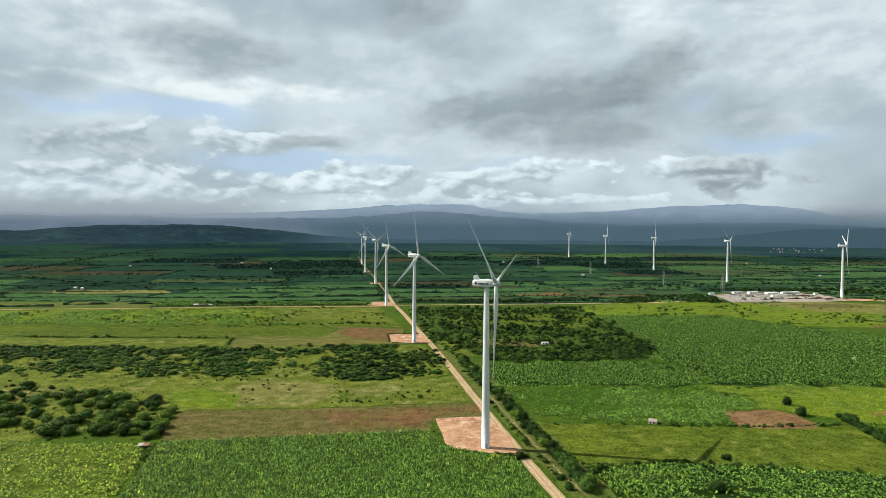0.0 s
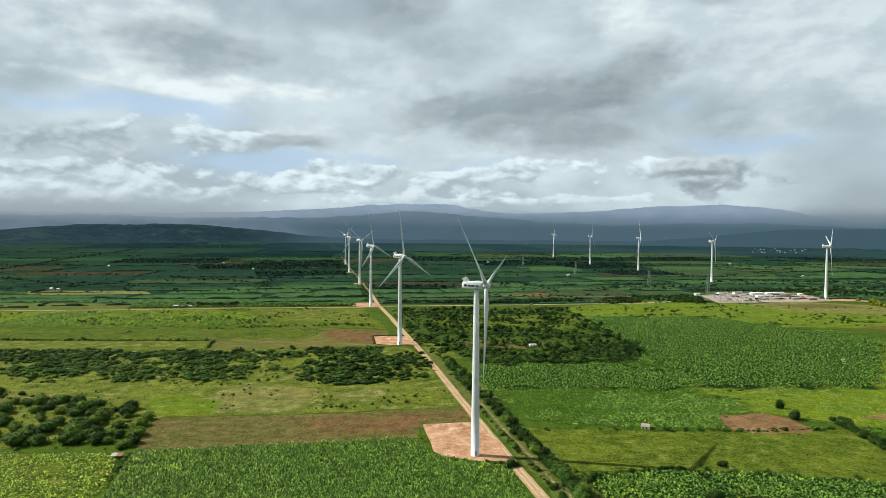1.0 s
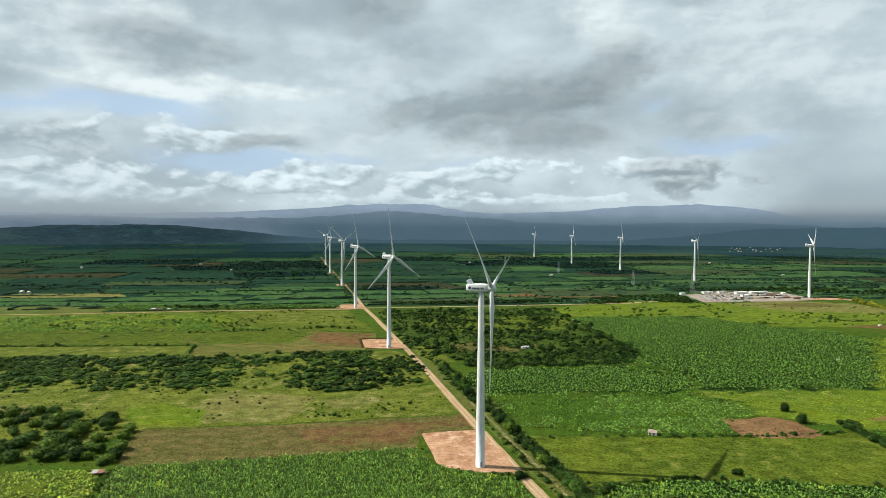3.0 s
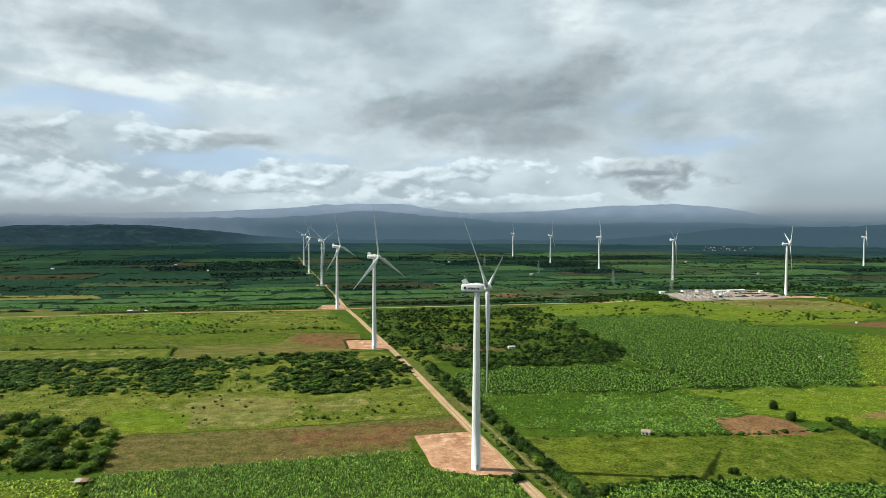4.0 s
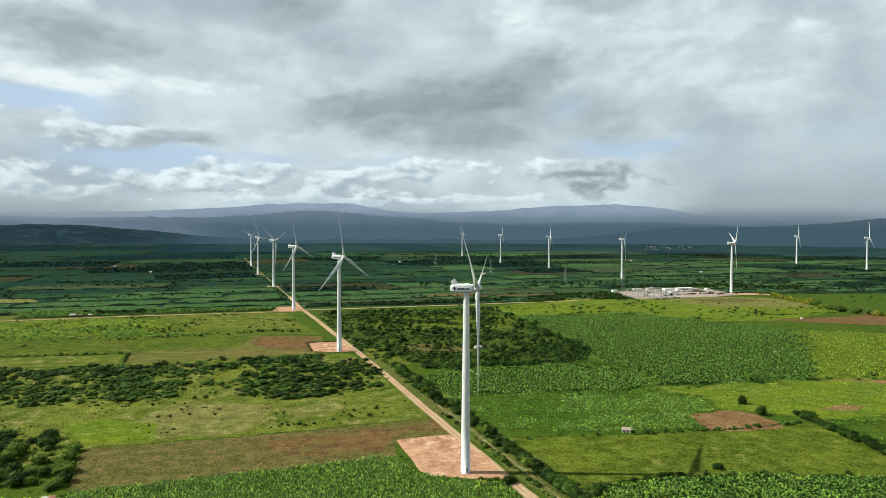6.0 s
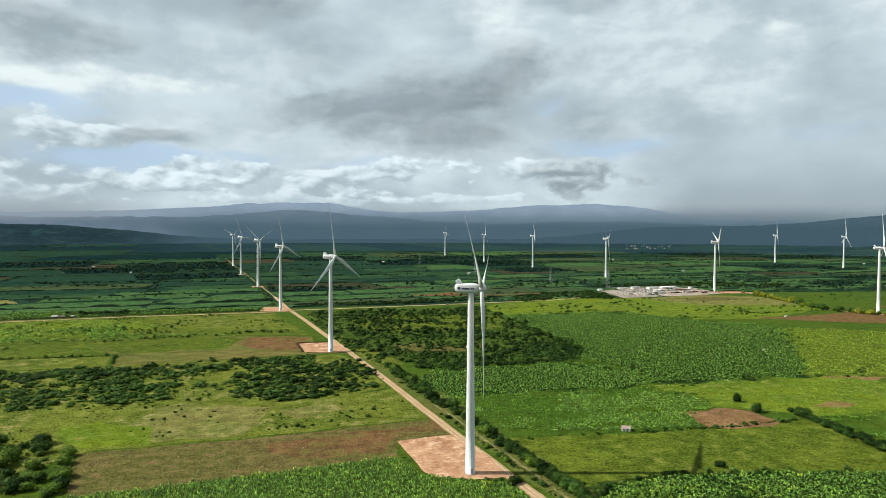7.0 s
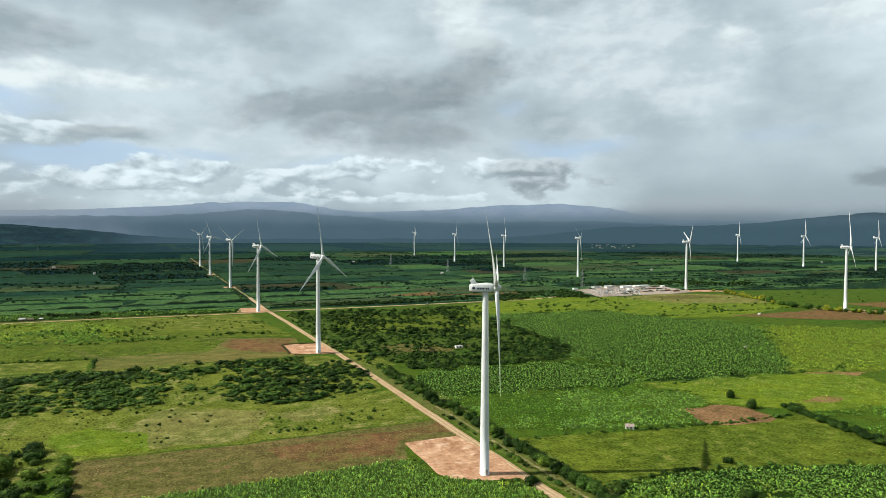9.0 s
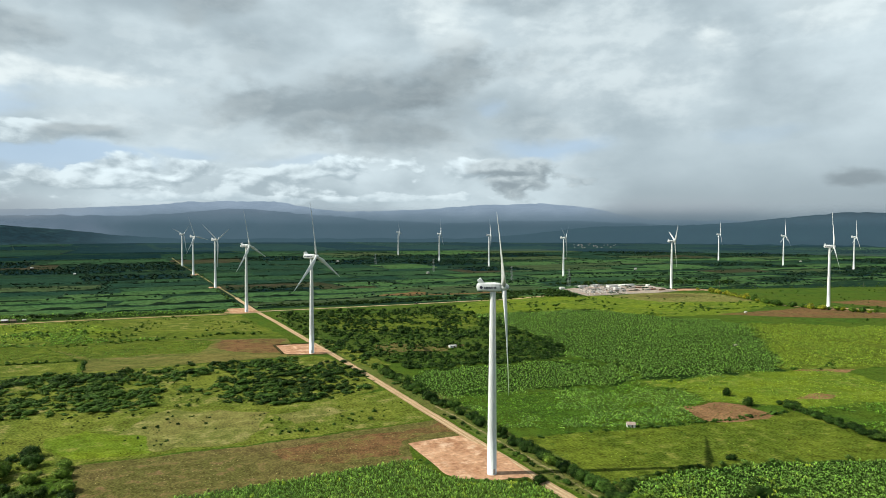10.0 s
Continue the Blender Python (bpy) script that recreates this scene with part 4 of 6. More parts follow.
def mist_haze_sheet(radius, low0, low1, high0, high1, thick, everywhere, thin, dark, pale, label, north=0.0):
    """A glowing see-through sheet, added for rain mist and haze before the far hills, thinner towards the north."""
    m = bpy.data.materials.new("mist_haze_glow")
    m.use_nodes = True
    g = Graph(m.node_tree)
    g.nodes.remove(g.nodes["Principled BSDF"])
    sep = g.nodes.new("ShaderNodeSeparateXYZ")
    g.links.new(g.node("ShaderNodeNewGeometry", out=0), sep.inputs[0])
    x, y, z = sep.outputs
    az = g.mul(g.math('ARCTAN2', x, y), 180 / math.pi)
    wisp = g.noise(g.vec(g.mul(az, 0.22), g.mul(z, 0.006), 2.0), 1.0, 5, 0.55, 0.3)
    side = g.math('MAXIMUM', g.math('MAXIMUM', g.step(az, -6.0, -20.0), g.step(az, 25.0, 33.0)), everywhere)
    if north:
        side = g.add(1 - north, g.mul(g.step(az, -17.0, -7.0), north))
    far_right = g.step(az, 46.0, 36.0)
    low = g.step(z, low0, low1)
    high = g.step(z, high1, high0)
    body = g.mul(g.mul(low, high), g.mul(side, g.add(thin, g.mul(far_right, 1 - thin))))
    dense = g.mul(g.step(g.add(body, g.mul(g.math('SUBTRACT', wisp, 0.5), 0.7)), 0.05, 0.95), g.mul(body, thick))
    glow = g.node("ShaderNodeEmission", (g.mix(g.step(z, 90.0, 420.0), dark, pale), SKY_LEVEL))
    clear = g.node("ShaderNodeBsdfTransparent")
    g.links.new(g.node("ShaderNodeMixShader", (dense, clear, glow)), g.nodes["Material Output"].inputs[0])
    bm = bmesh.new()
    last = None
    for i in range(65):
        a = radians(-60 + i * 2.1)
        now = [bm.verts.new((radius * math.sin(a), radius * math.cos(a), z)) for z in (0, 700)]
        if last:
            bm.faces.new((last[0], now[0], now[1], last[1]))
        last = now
    tagged(new("backdrop", bm_mesh("mist_haze_glow", bm, m)), label, "backdrop", kind="structure")


mist_haze_sheet(4620.0, 70.0, 190.0, 200.0, 400.0, 0.8, 0.0, 0.35, (0.26, 0.31, 0.36), (0.50, 0.585, 0.625), "grey rain mist hanging before the hills")
# two nearer glowing sheets, added to tint the distance with haze
mist_haze_sheet(4000.0, -120.0, -40.0, 120.0, 270.0, 0.72, 0.9, 1.0, (0.085, 0.15, 0.195), (0.33, 0.415, 0.49), "thin glowing blue haze sheet before the dark hills", 0.75)
mist_haze_sheet(2750.0, -120.0, -40.0, 90.0, 150.0, 0.42, 1.0, 1.0, (0.045, 0.095, 0.12), (0.12, 0.19, 0.235), "thin glowing blue haze sheet over the far woods", 0.55)


# ---- wind turbines ----
def superring(x, w, h, cz=0.0, n=20, k=0.45):
    pts = []
    for i in range(n):
        a = 2 * math.pi * i / n
        c, s = math.cos(a), math.sin(a)
        pts.append((x, w / 2 * math.copysign(abs(c) ** k, c), cz + h / 2 * math.copysign(abs(s) ** k, s)))
    return pts


def wind_turbine():
    """Hub at 80 m, rotor 90 m; the nacelle points along +x with its rotor in front."""
    top = new("wind_turbine")
    bm = bmesh.new()
    prof = [(0, 2.12), (0.25, 2.12), (0.26, 2.06), (20, 1.88), (48, 1.55), (77.4, 1.22), (78.1, 1.22)]
    loft(bm, [[(r * math.cos(a * math.pi / 16), r * math.sin(a * math.pi / 16), z) for a in range(32)] for z, r in prof])
    tower = part("tower", bm, MAT["paint"], top, "tapered white steel tower", True)
    for z, r in ((20, 1.895), (48, 1.565), (77.6, 1.33)):
        bm = bmesh.new()
        rod(bm, (0, 0, z), (0, 0, z + 0.14), r, r, 32)
        part("flange", bm, MAT["paint"], tower)
    bm = bmesh.new()
    box(bm, (0.12, 0.95, 2.1), (2.06, 0, 1.9), bevel=0.04)
    part("door", bm, MAT["concrete"], tower, "grey steel access door").rotation_euler.z = radians(-60)
    bm = bmesh.new()
    rod(bm, (0, 0, -0.1), (0, 0, 0.18), 3.1, 3.0, 28)
    part("foundation", bm, MAT["concrete"], top, "round concrete foundation collar")
    # nacelle
    bm = bmesh.new()
    rings = [superring(x, w, h, c, 24, k) for x, w, h, c, k in (
        (-6.9, 1.6, 1.6, 80.0, 0.8), (-6.75, 2.5, 2.5, 79.95, 0.65), (-6.2, 3.2, 3.3, 79.95, 0.5), (-4.8, 3.5, 3.6, 80.0, 0.4), (0, 3.6, 3.7, 80.0, 0.36), (2.2, 3.5, 3.6, 80.0, 0.4), (3.1, 3.1, 3.2, 80.0, 0.55), (3.4, 2.7, 2.8, 80.0, 0.8))]
    loft(bm, rings)
    nacelle = part("nacelle", bm, MAT["paint"], top, "white rounded nacelle housing", True)
    bm = bmesh.new()
    lean = Matrix.Rotation(radians(-34), 4, 'Y')
    box(bm, (1.75, 2.9, 2.5), (-5.25, 0, 82.35), lean, 0.22)
    part("cooler", bm, MAT["paint"], nacelle, "tilted white cooler hood on the roof")
    bm = bmesh.new()
    rod(bm, (-5.6, 0.4, 83.6), (-5.6, 0.4, 85.2), 0.05, 0.04, 6)
    rod(bm, (-5.6, 0.1, 84.9), (-5.6, 0.9, 84.9), 0.04, 0.04, 6)
    part("wind_sensor", bm, MAT["steel"], nacelle, "thin grey wind sensor mast")
    bm = bmesh.new()
    box(bm, (1.8, 1.5, 0.22), (0.2, 0, 81.92), bevel=0.06)
    part("roof_hatch", bm, MAT["paint"], nacelle)
    for side in (-1, 1):
        bm = bmesh.new()
        m = Matrix.Translation((-4.9, side * 1.79, 79.95)) @ Matrix.Rotation(radians(90), 4, 'X')
        bmesh.ops.create_cone(bm, cap_ends=True, segments=20, radius1=0.62, radius2=0.62, depth=0.05, matrix=m)
        part("emblem", bm, MAT["mark"], nacelle, "round dark emblem")
        for i, w in enumerate((0.5, 0.52, 0.5, 0.56, 0.5, 0.22, 0.54, 0.5)):
            bm = bmesh.new()
            box(bm, (w, 0.05, 0.8 if i % 3 else 0.74), (-3.4 + i * 0.66, side * 1.815, 79.8))
            part("lettering_bar", bm, MAT["mark"], nacelle, "dark plain lettering bar")
    # rotor
    bm = bmesh.new()
    loft(bm, [[(x, r * math.cos(a * math.pi / 12), r * math.sin(a * math.pi / 12)) for a in range(24)] for x, r in (
        (-1.1, 1.35), (-0.9, 1.6), (0.2, 1.68), (1.0, 1.5), (1.7, 1.05), (2.05, 0.6), (2.2, 0.15))])
    hub = part("hub", bm, MAT["paint"], top, "white rounded rotor hub", True)
    hub.location = (4.6, 0, 80)
    for k in range(3):
        bm = bmesh.new()
        rings = []
        for r, chord, thick, twist in ((1.2, 1.9, 1.0, 10), (3, 1.9, 1.0, 12), (5.5, 2.5, 0.62, 13), (8.5, 3.3, 0.36, 12), (11.5, 3.25, 0.28, 10), (16, 2.8, 0.23, 7), (22, 2.2, 0.20, 4), (28, 1.75, 0.18, 2), (34, 1.3, 0.17, 1), (39, 0.95, 0.16, 0), (42.5, 0.62, 0.15, 0), (44.3, 0.35, 0.14, 0), (45, 0.08, 0.14, 0)):
            t = radians(twist + 10)
            ring = []
            for i in range(14):
                a = 2 * math.pi * i / 14
                c = math.cos(a) * 0.5
                u = (c - (0.18 if chord > 1.95 or r > 8 else 0.0)) * chord
                v = math.sin(a) * 0.5 * chord * thick * (1.0 if thick > 0.9 else (1.25 - 0.75 * (0.5 - c)))
                bend = -0.0004 * r * r
                ring.append((bend + v * math.cos(t) - u * math.sin(t), u * math.cos(t) + v * math.sin(t), r))
            rings.append(ring)
        loft(bm, rings)
        blade = part("blade", bm, MAT["blade"], hub, "long slender white rotor blade", True)
        blade.rotation_euler.x = radians(120 * k)
    return tagged(top, "white three-bladed wind turbine on a tubular tower", "wind turbine", "wind turbines of the farm")


# place, yaw of the nacelle, angle of the rotor
TURBINES = [
    (15, 294, -22, 166), (-32.2, 582, -35, 4), (-82.3, 864, -28, 10), (-130.4, 1190, -32, 55), (-185, 1491, -35, 20), (-232.6, 1809, -30, 70),
    (437.9, 2306, -25, 20), (461, 1875, -28, 100), (520.7, 1626, -25, 5), (556.9, 1283, -38, 181), (601.4, 980, -24, 172), (641.3, 706.3, -38, 8),
    (1311, 1725, -30, 20), (1297, 1457, -25, 5), (1337, 1279, -36, 10),
]
first = wind_turbine()
turbines = [first] + [copy_thing(first, pose(x, y, 0, 0, 0, yaw)) for x, y, yaw, spin in TURBINES[1:]]
first.matrix_basis = pose(*TURBINES[0][:2], 0, 0, 0, TURBINES[0][2])
for ob, (x, y, yaw, spin) in zip(turbines, TURBINES):
    for child in ob.children:
        if child.name.startswith("hub"):
            child.rotation_euler.x = radians(spin)
            child.rotation_euler.y = radians(-4)

# ---- trees and bushes ----
def trunk_mesh(seed):
    r = random.Random(seed)
    bm = bmesh.new()
    rod(bm, (0, 0, -0.1), (0.05, 0.02, 0.45), 0.075, 0.05, 7)
    for k in range(4):
        a = k * 1.57 + r.random()
        d = 0.3 + 0.25 * r.random()
        rod(bm, (0.04, 0.02, 0.28 + 0.05 * k), (d * math.cos(a), d * math.sin(a), 0.62 + 0.25 * r.random()), 0.035, 0.012, 5)
    return bm_mesh("trunk", bm, MAT["bark"])


TRUNKS = [trunk_mesh(i) for i in range(3)]
CROWNS = {}
for key in ("leaf", "leaf_light", "leaf_gold", "leaf_dark"):
    CROWNS[key] = [mesh_of("crown", *crown_form(100 + i, 500, 0.085, 5, 0.8, up=0.44, spread=0.38, fat=0.10), MAT[key]) for i in range(6)]
tree_rng = random.Random(8)


def tree(x, y, radius, tall=1.0, kind="leaf", label="dark green rounded thorn tree in rough grass", group="thorn trees", name="tree", category="tree"):
    top = new(name)
    top.matrix_basis = pose(x, y, 0, 0, 0, tree_rng.uniform(0, 360)) @ Matrix.Diagonal((radius, radius, radius * tall, 1))
    t = new("trunk", TRUNKS[tree_rng.randrange(3)])
    c = new("crown", CROWNS[kind][tree_rng.randrange(6)])
    t.parent = c.parent = top
    return tagged(top, label, category, group)


# thorn thicket at the corner of the stubble field
THICKET = [(-156, 356), (-147, 318), (-150, 303), (-330, 300), (-330, 408), (-250, 412), (-215, 395)]
for x, y in scatter(THICKET, 8.4, 7.8, 20, 0.8, 0.2, 0.06, 3.0):
    r = tree_rng.choice((1.8, 2.6, 3.4, 4.2, 5.2, 6.0))
    tree(x, y, r, tree_rng.uniform(0.75, 1.0), tree_rng.choice(("leaf_light", "leaf", "leaf", "leaf_dark")), "spreading green thorn tree in a thicket", "thicket trees")
for x, y, r in ((-152, 306, 4.6), (-153, 325, 5.0), (-158, 340, 4.6), (-160, 352, 4.2), (-166, 322, 4.0), (-170, 338, 4.4)):
    tree(x, y, r, 0.85, "leaf_light", "broad rounded thorn tree at the field edge", "thicket trees")
# bushes along the dirt road and the farm track
TRACK_X = ((240, 51), (262, 45.5), (275, 43.5), (297, 40), (325, 34.5), (352, 30.5), (379, 26), (402, 21.5), (430, 19), (460, 15), (490, 10), (520, 5.5))


def track_x(y):
    return float(np.interp(y, [p[0] for p in TRACK_X], [p[1] for p in TRACK_X]))


for i in range(92):
    y = 240 + i * 3.0 + tree_rng.uniform(-1.5, 1.5)
    if noise.noise((y * 0.06, 3.0, 0.0)) < -0.22:
        continue
    x = track_x(y) + (5.0 if y < 400 else 1.5) + tree_rng.uniform(-1.8, 2.4)
    tree(x, y, tree_rng.choice((1.8, 2.5, 3.2, 3.9, 4.6)), tree_rng.uniform(0.85, 1.2), tree_rng.choice(("leaf", "leaf", "leaf_dark", "leaf_dark", "leaf_light")), "dark leafy bush beside the farm track", "roadside bushes", "bush", "bush")
for x, y, r in ((47, 281, 4.6), (51, 266, 4.4), (46.5, 290, 3.8), (44.5, 303, 4.0), (40, 321, 3.6), (60, 264, 3.0), (64, 265, 2.6), (34, 362, 3.6), (25, 399, 4.2), (22, 421, 4.4), (17, 451, 4.2), (11, 488, 4.6), (30.5, 279, 3.4)):
    tree(x, y, r, 1.0, "leaf_dark", "tall dark leafy bush beside the farm track", "roadside bushes", "bush", "bush")
for i in range(34):
    y = 244 + i * 4.2 + tree_rng.uniform(-2, 2)
    f = tree_rng.uniform(0.35, 0.8)
    x = (road_x(y) + 3.5) * (1 - f) + (track_x(y) - 1.5) * f
    tree(x, y, tree_rng.choice((0.8, 1.2, 1.7, 2.4)), 0.85, tree_rng.choice(("leaf", "leaf_light", "leaf_dark")), "low bush on the road verge", "roadside bushes", "bush", "bush")
for x, y, r in ((33, 281, 2.2), (20, 285, 1.6), (10, 287, 1.5), (26, 284, 1.5), (5, 291, 1.0), (-10, 318, 1.0), (-12, 312, 0.9), (23, 284, 1.2), (15, 285.5, 1.1)):
    tree(x, y, r, 0.8, "leaf", "dark bush at the pad edge", "roadside bushes", "bush", "bush")
# single trees in the fields
for x, y, r, h in ((202, 374, 3.2, 1.6), (199, 351, 3.8, 1.35), (125, 279, 2.7, 1.1), (136, 268, 2.2, 1.0), (106, 243, 4.4, 0.9), (60, 262, 2.8, 0.9), (112, 333, 1.3, 1.0)):
    tree(x, y, r, h, "leaf_dark", "dense dark round tree standing alone in a field", "field trees")
for i in range(24):
    f = i / 23
    tree(219 - 4 * f + tree_rng.uniform(-2, 2), 348 - 72 * f, tree_rng.uniform(2.6, 4.6), tree_rng.uniform(0.8, 1.0), "leaf_dark", "dark bush in a hedge between fields", "hedge bushes", "bush", "bush")
for i in range(6):
    tree(228 + i * 3.5, 270 - i * 4, tree_rng.uniform(1.4, 2.4), 0.9, "leaf", "dark bush in a hedge between fields", "hedge bushes", "bush", "bush")
for x, y in ((-61, 377), (-64, 375), (-58, 376), (-55, 374), (-68, 374), (-50, 376), (-28, 398), (-25, 393), (-31, 390), (-22, 402), (-15, 400), (-34, 396), (-12, 390), (-20, 386), (-40, 382)):
    tree(x, y, tree_rng.uniform(0.8, 1.9), 0.9, "leaf", "small dark thorn bush in the pasture", "pasture bushes", "bush", "bush")
# yellow flowering trees along the lane by the substation
lane = [(640, 955), (634, 889), (618, 813), (604, 747), (614, 716), (660, 640)]
for (x1, y1), (x2, y2) in zip(lane, lane[1:]):
    n = int(math.hypot(x2 - x1, y2 - y1) / 6)
    for i in range(n):
        f = i / n
        if noise.noise((i * 0.35, y1 * 0.1, 2.0)) < -0.3:
            continue
        tree(x1 + (x2 - x1) * f - 7 + tree_rng.uniform(-3, 3), y1 + (y2 - y1) * f + tree_rng.uniform(-2, 2), tree_rng.uniform(3.2, 7.0), tree_rng.uniform(0.9, 1.3), "leaf_gold" if y1 > 880 else tree_rng.choice(("leaf_gold", "leaf_light", "leaf_light", "leaf", "leaf")), "yellow green tree in a row along the lane", "lane trees")

# scrub and hedges too many to count
SCRUB_D = [(-385, 546), (-367, 549), (-190, 555), (-35, 566), (-22, 558), (-2, 455), (-47, 428), (-143, 440), (-302, 452), (-385, 430)]
pts = scatter(SCRUB_D, 6.0, 5.6, 12, 0.7, 0.42, 0.022, 6.0)
stamp(BUSH, pts, rng.uniform(1.8, 5.4, len(pts)), 0.55, "scrub", MAT["leaf"], "belt of dark green thorn scrub", "scrub")
pts = scatter(SCRUB_D, 5.0, 5.0, 40, 0.8, 0.3, 0.05, 16.0)
stamp(TUFT, pts, rng.uniform(0.4, 1.3, len(pts)), 0.8, "weeds", MAT["tuft"], "low weeds among the thorn scrub", "weeds")
band = [(-385, 548), (-300, 552), (-190, 546), (-118, 564), (-60, 560), (-70, 540), (-122, 532), (-190, 512), (-385, 500)]
pts = scatter(band, 5.2, 5.2, 30, 0.7, 0.25, 0.03, 2.0)
stamp(BUSH, pts, rng.uniform(2.2, 5.0, len(pts)), 0.58, "scrub", MAT["leaf_dark"], "belt of dark green thorn scrub", "scrub")
west = [(-385, 545), (-300, 550), (-180, 540), (-160, 500), (-150, 462), (-172, 438), (-240, 436), (-385, 430)]
pts = scatter(west, 6.4, 6.0, 25, 0.7, 0.40, 0.03, 12.0)
stamp(BUSH, pts, rng.uniform(1.8, 5.4, len(pts)), 0.58, "scrub", MAT["leaf"], "flat-topped green thorn scrub", "scrub")
pts = scatter(west, 9.0, 8.5, 25, 0.7, 0.35, 0.03, 42.0)
stamp(BUSH, pts, rng.uniform(1.4, 4.0, len(pts)), 0.62, "scrub", MAT["leaf_light"], "light green thorn scrub", "scrub")
pts = scatter([(-200, 540), (-60, 550), (-70, 440), (-140, 440), (-190, 460)], 6.5, 6.0, 5, 0.8, 0.4, 0.05, 22.0)
stamp(BUSH, pts, rng.uniform(0.6, 2.0, len(pts)), 0.9, "scrub", MAT["leaf"], "small scattered thorn bushes", "scrub")
pts = scatter([(-330, 408), (-290, 450), (-143, 436), (-2, 446), (14, 384), (-75, 368), (-150, 360), (-230, 372)], 6.5, 6, 10, 0.9, 0.68, 0.05, 31.0)
stamp(BUSH_FAR, pts, rng.uniform(0.5, 1.7, len(pts)), 0.8, "scrub", MAT["leaf_dark"], "small dark bushes in the pasture", "scrub")
verge = [(24, 395), (30, 395), (24, 440), (16, 490), (4, 555), (-12, 620), (-40, 780), (-47, 780), (-22, 620), (-6, 550), (6, 490), (14, 440)]
pts = scatter(verge, 4.2, 4.2, 25, 0.8, 0.25, 0.06, 12.0)
stamp(BUSH, pts, rng.uniform(1.2, 3.4, len(pts)), 0.8, "scrub", MAT["leaf"], "dark bushes along the dirt road", "scrub")
pts = scatter([(38, 352), (46, 330), (52, 296), (60, 262), (76, 200), (70, 200), (50, 262), (44, 296), (36, 340)], 3.4, 3.2, 25, 0.8, 0.35, 0.06, 2.0)
stamp(BUSH, pts, rng.uniform(0.7, 2.0, len(pts)), 0.9, "scrub", MAT["leaf"], "overgrown bushes beside the farm track", "scrub")
pts = scatter([(29, 340), (32, 340), (42, 290), (50, 245), (45, 245), (36, 290)], 2.0, 2.0, 25, 0.8, 0.3, 0.06, 2.0)
stamp(TUFT, pts, rng.uniform(0.4, 1.0, len(pts)), 0.9, "weeds", MAT["tuft"], "weeds between the road and the farm track", "weeds")
near_band = [(-70, 545), (-12, 540), (0, 470), (-14, 450), (-44, 434), (-71, 430), (-98, 440), (-90, 480), (-101, 500)]
pts = scatter(near_band, 5.0, 5.0, 30, 0.7, 0.15, 0.04, 2.0)
stamp(BUSH, pts, rng.uniform(1.6, 4.6, len(pts)), 0.6, "scrub", MAT["leaf_dark"], "belt of dark green thorn scrub", "scrub")
pts = scatter([(-330, 408), (-290, 450), (-143, 436), (-2, 446), (14, 382), (-75, 364), (-150, 357), (-230, 372)], 6, 6, 10, 0.8, 0.35, 0.03, 5.0)
stamp(TUFT, pts, rng.uniform(0.3, 0.9, len(pts)), 0.8, "weeds", MAT["tuft"], "low weeds in the pasture", "weeds")
pts = scatter(THICKET, 5, 5, 10, 0.8, 0.2, 0.05, 8.0)
stamp(TUFT, pts, rng.uniform(0.5, 1.5, len(pts)), 0.9, "weeds", MAT["tuft"], "tall weeds between thorn trees", "weeds")
pts = scatter(SCRUB_K, 6.2, 5.8, 15, 0.8, 0.42, 0.04, 4.0, 12.0)
stamp(BUSH_MID, pts, rng.uniform(1.8, 4.4, len(pts)), 0.9, "scrub", MAT["leaf_dark"], "dense dark green scrub", "scrub")
pts = scatter(SCRUB_K, 5.4, 5.4, 33, 0.8, 0.30, 0.04, 14.0, 12.0)
stamp(BUSH_MID, pts, rng.uniform(0.8, 2.8, len(pts)), 0.85, "scrub", MAT["leaf"], "low green scrub", "scrub")
for band, seed in (([(-4, 640), (26, 646), (133, 634), (176, 640), (178, 624), (130, 620), (54, 636), (0, 628)], 3.0), ([(20, 520), (48, 512), (123, 513), (164, 520), (160, 508), (120, 501), (30, 501)], 9.0), ([(120, 560), (176, 600), (182, 560), (166, 516), (130, 520)], 5.0)):
    pts = scatter(band, 4.6, 4.4, 15, 0.7, 0.12, 0.02, seed)
    stamp(BUSH_MID, pts, rng.uniform(2.2, 4.4, len(pts)), 0.72, "scrub", MAT["leaf_dark"], "band of dark thorn scrub", "scrub")
pts = scatter(SCRUB_K, 8.0, 8.0, 40, 0.8, 0.5, 0.012, 27.0)
stamp(BUSH_FAR, pts, rng.uniform(0.8, 2.2, len(pts)), 0.8, "scrub", MAT["leaf_light"], "light green low scrub", "scrub")
# thick hedge behind the lane
for band in ([(-48, 902), (60, 902), (190, 928), (250, 936), (250, 950), (180, 950), (50, 925), (-50, 920)], [(-330, 884), (-250, 884), (-250, 872), (-330, 872)]):
    pts = scatter(band, 5.0, 4.6, 8, 0.6, 0.12, 0.02, 3.0)
    stamp(BUSH_MID, pts, rng.uniform(2.4, 4.6, len(pts)), 0.85, "hedge", MAT["leaf_dark"], "thick dark hedge behind the lane", "hedge")
pts = scatter([(30, 505), (140, 503), (160, 512), (178, 560), (120, 545), (20, 545)], 5, 5, 15, 0.7, 0.25, 0.05, 4.0)
stamp(BUSH_MID, pts, rng.uniform(1.6, 3.4, len(pts)), 0.72, "scrub", MAT["leaf"], "dense dark green scrub", "scrub")


def line_pts(a, b, gap, spread, keep=1.0):
    n = max(2, int(math.hypot(b[0] - a[0], b[1] - a[1]) / gap))
    return [(a[0] + (b[0] - a[0]) * i / n + tree_rng.uniform(-spread, spread), a[1] + (b[1] - a[1]) * i / n + tree_rng.uniform(-spread, spread)) for i in range(n) if tree_rng.random() < keep]


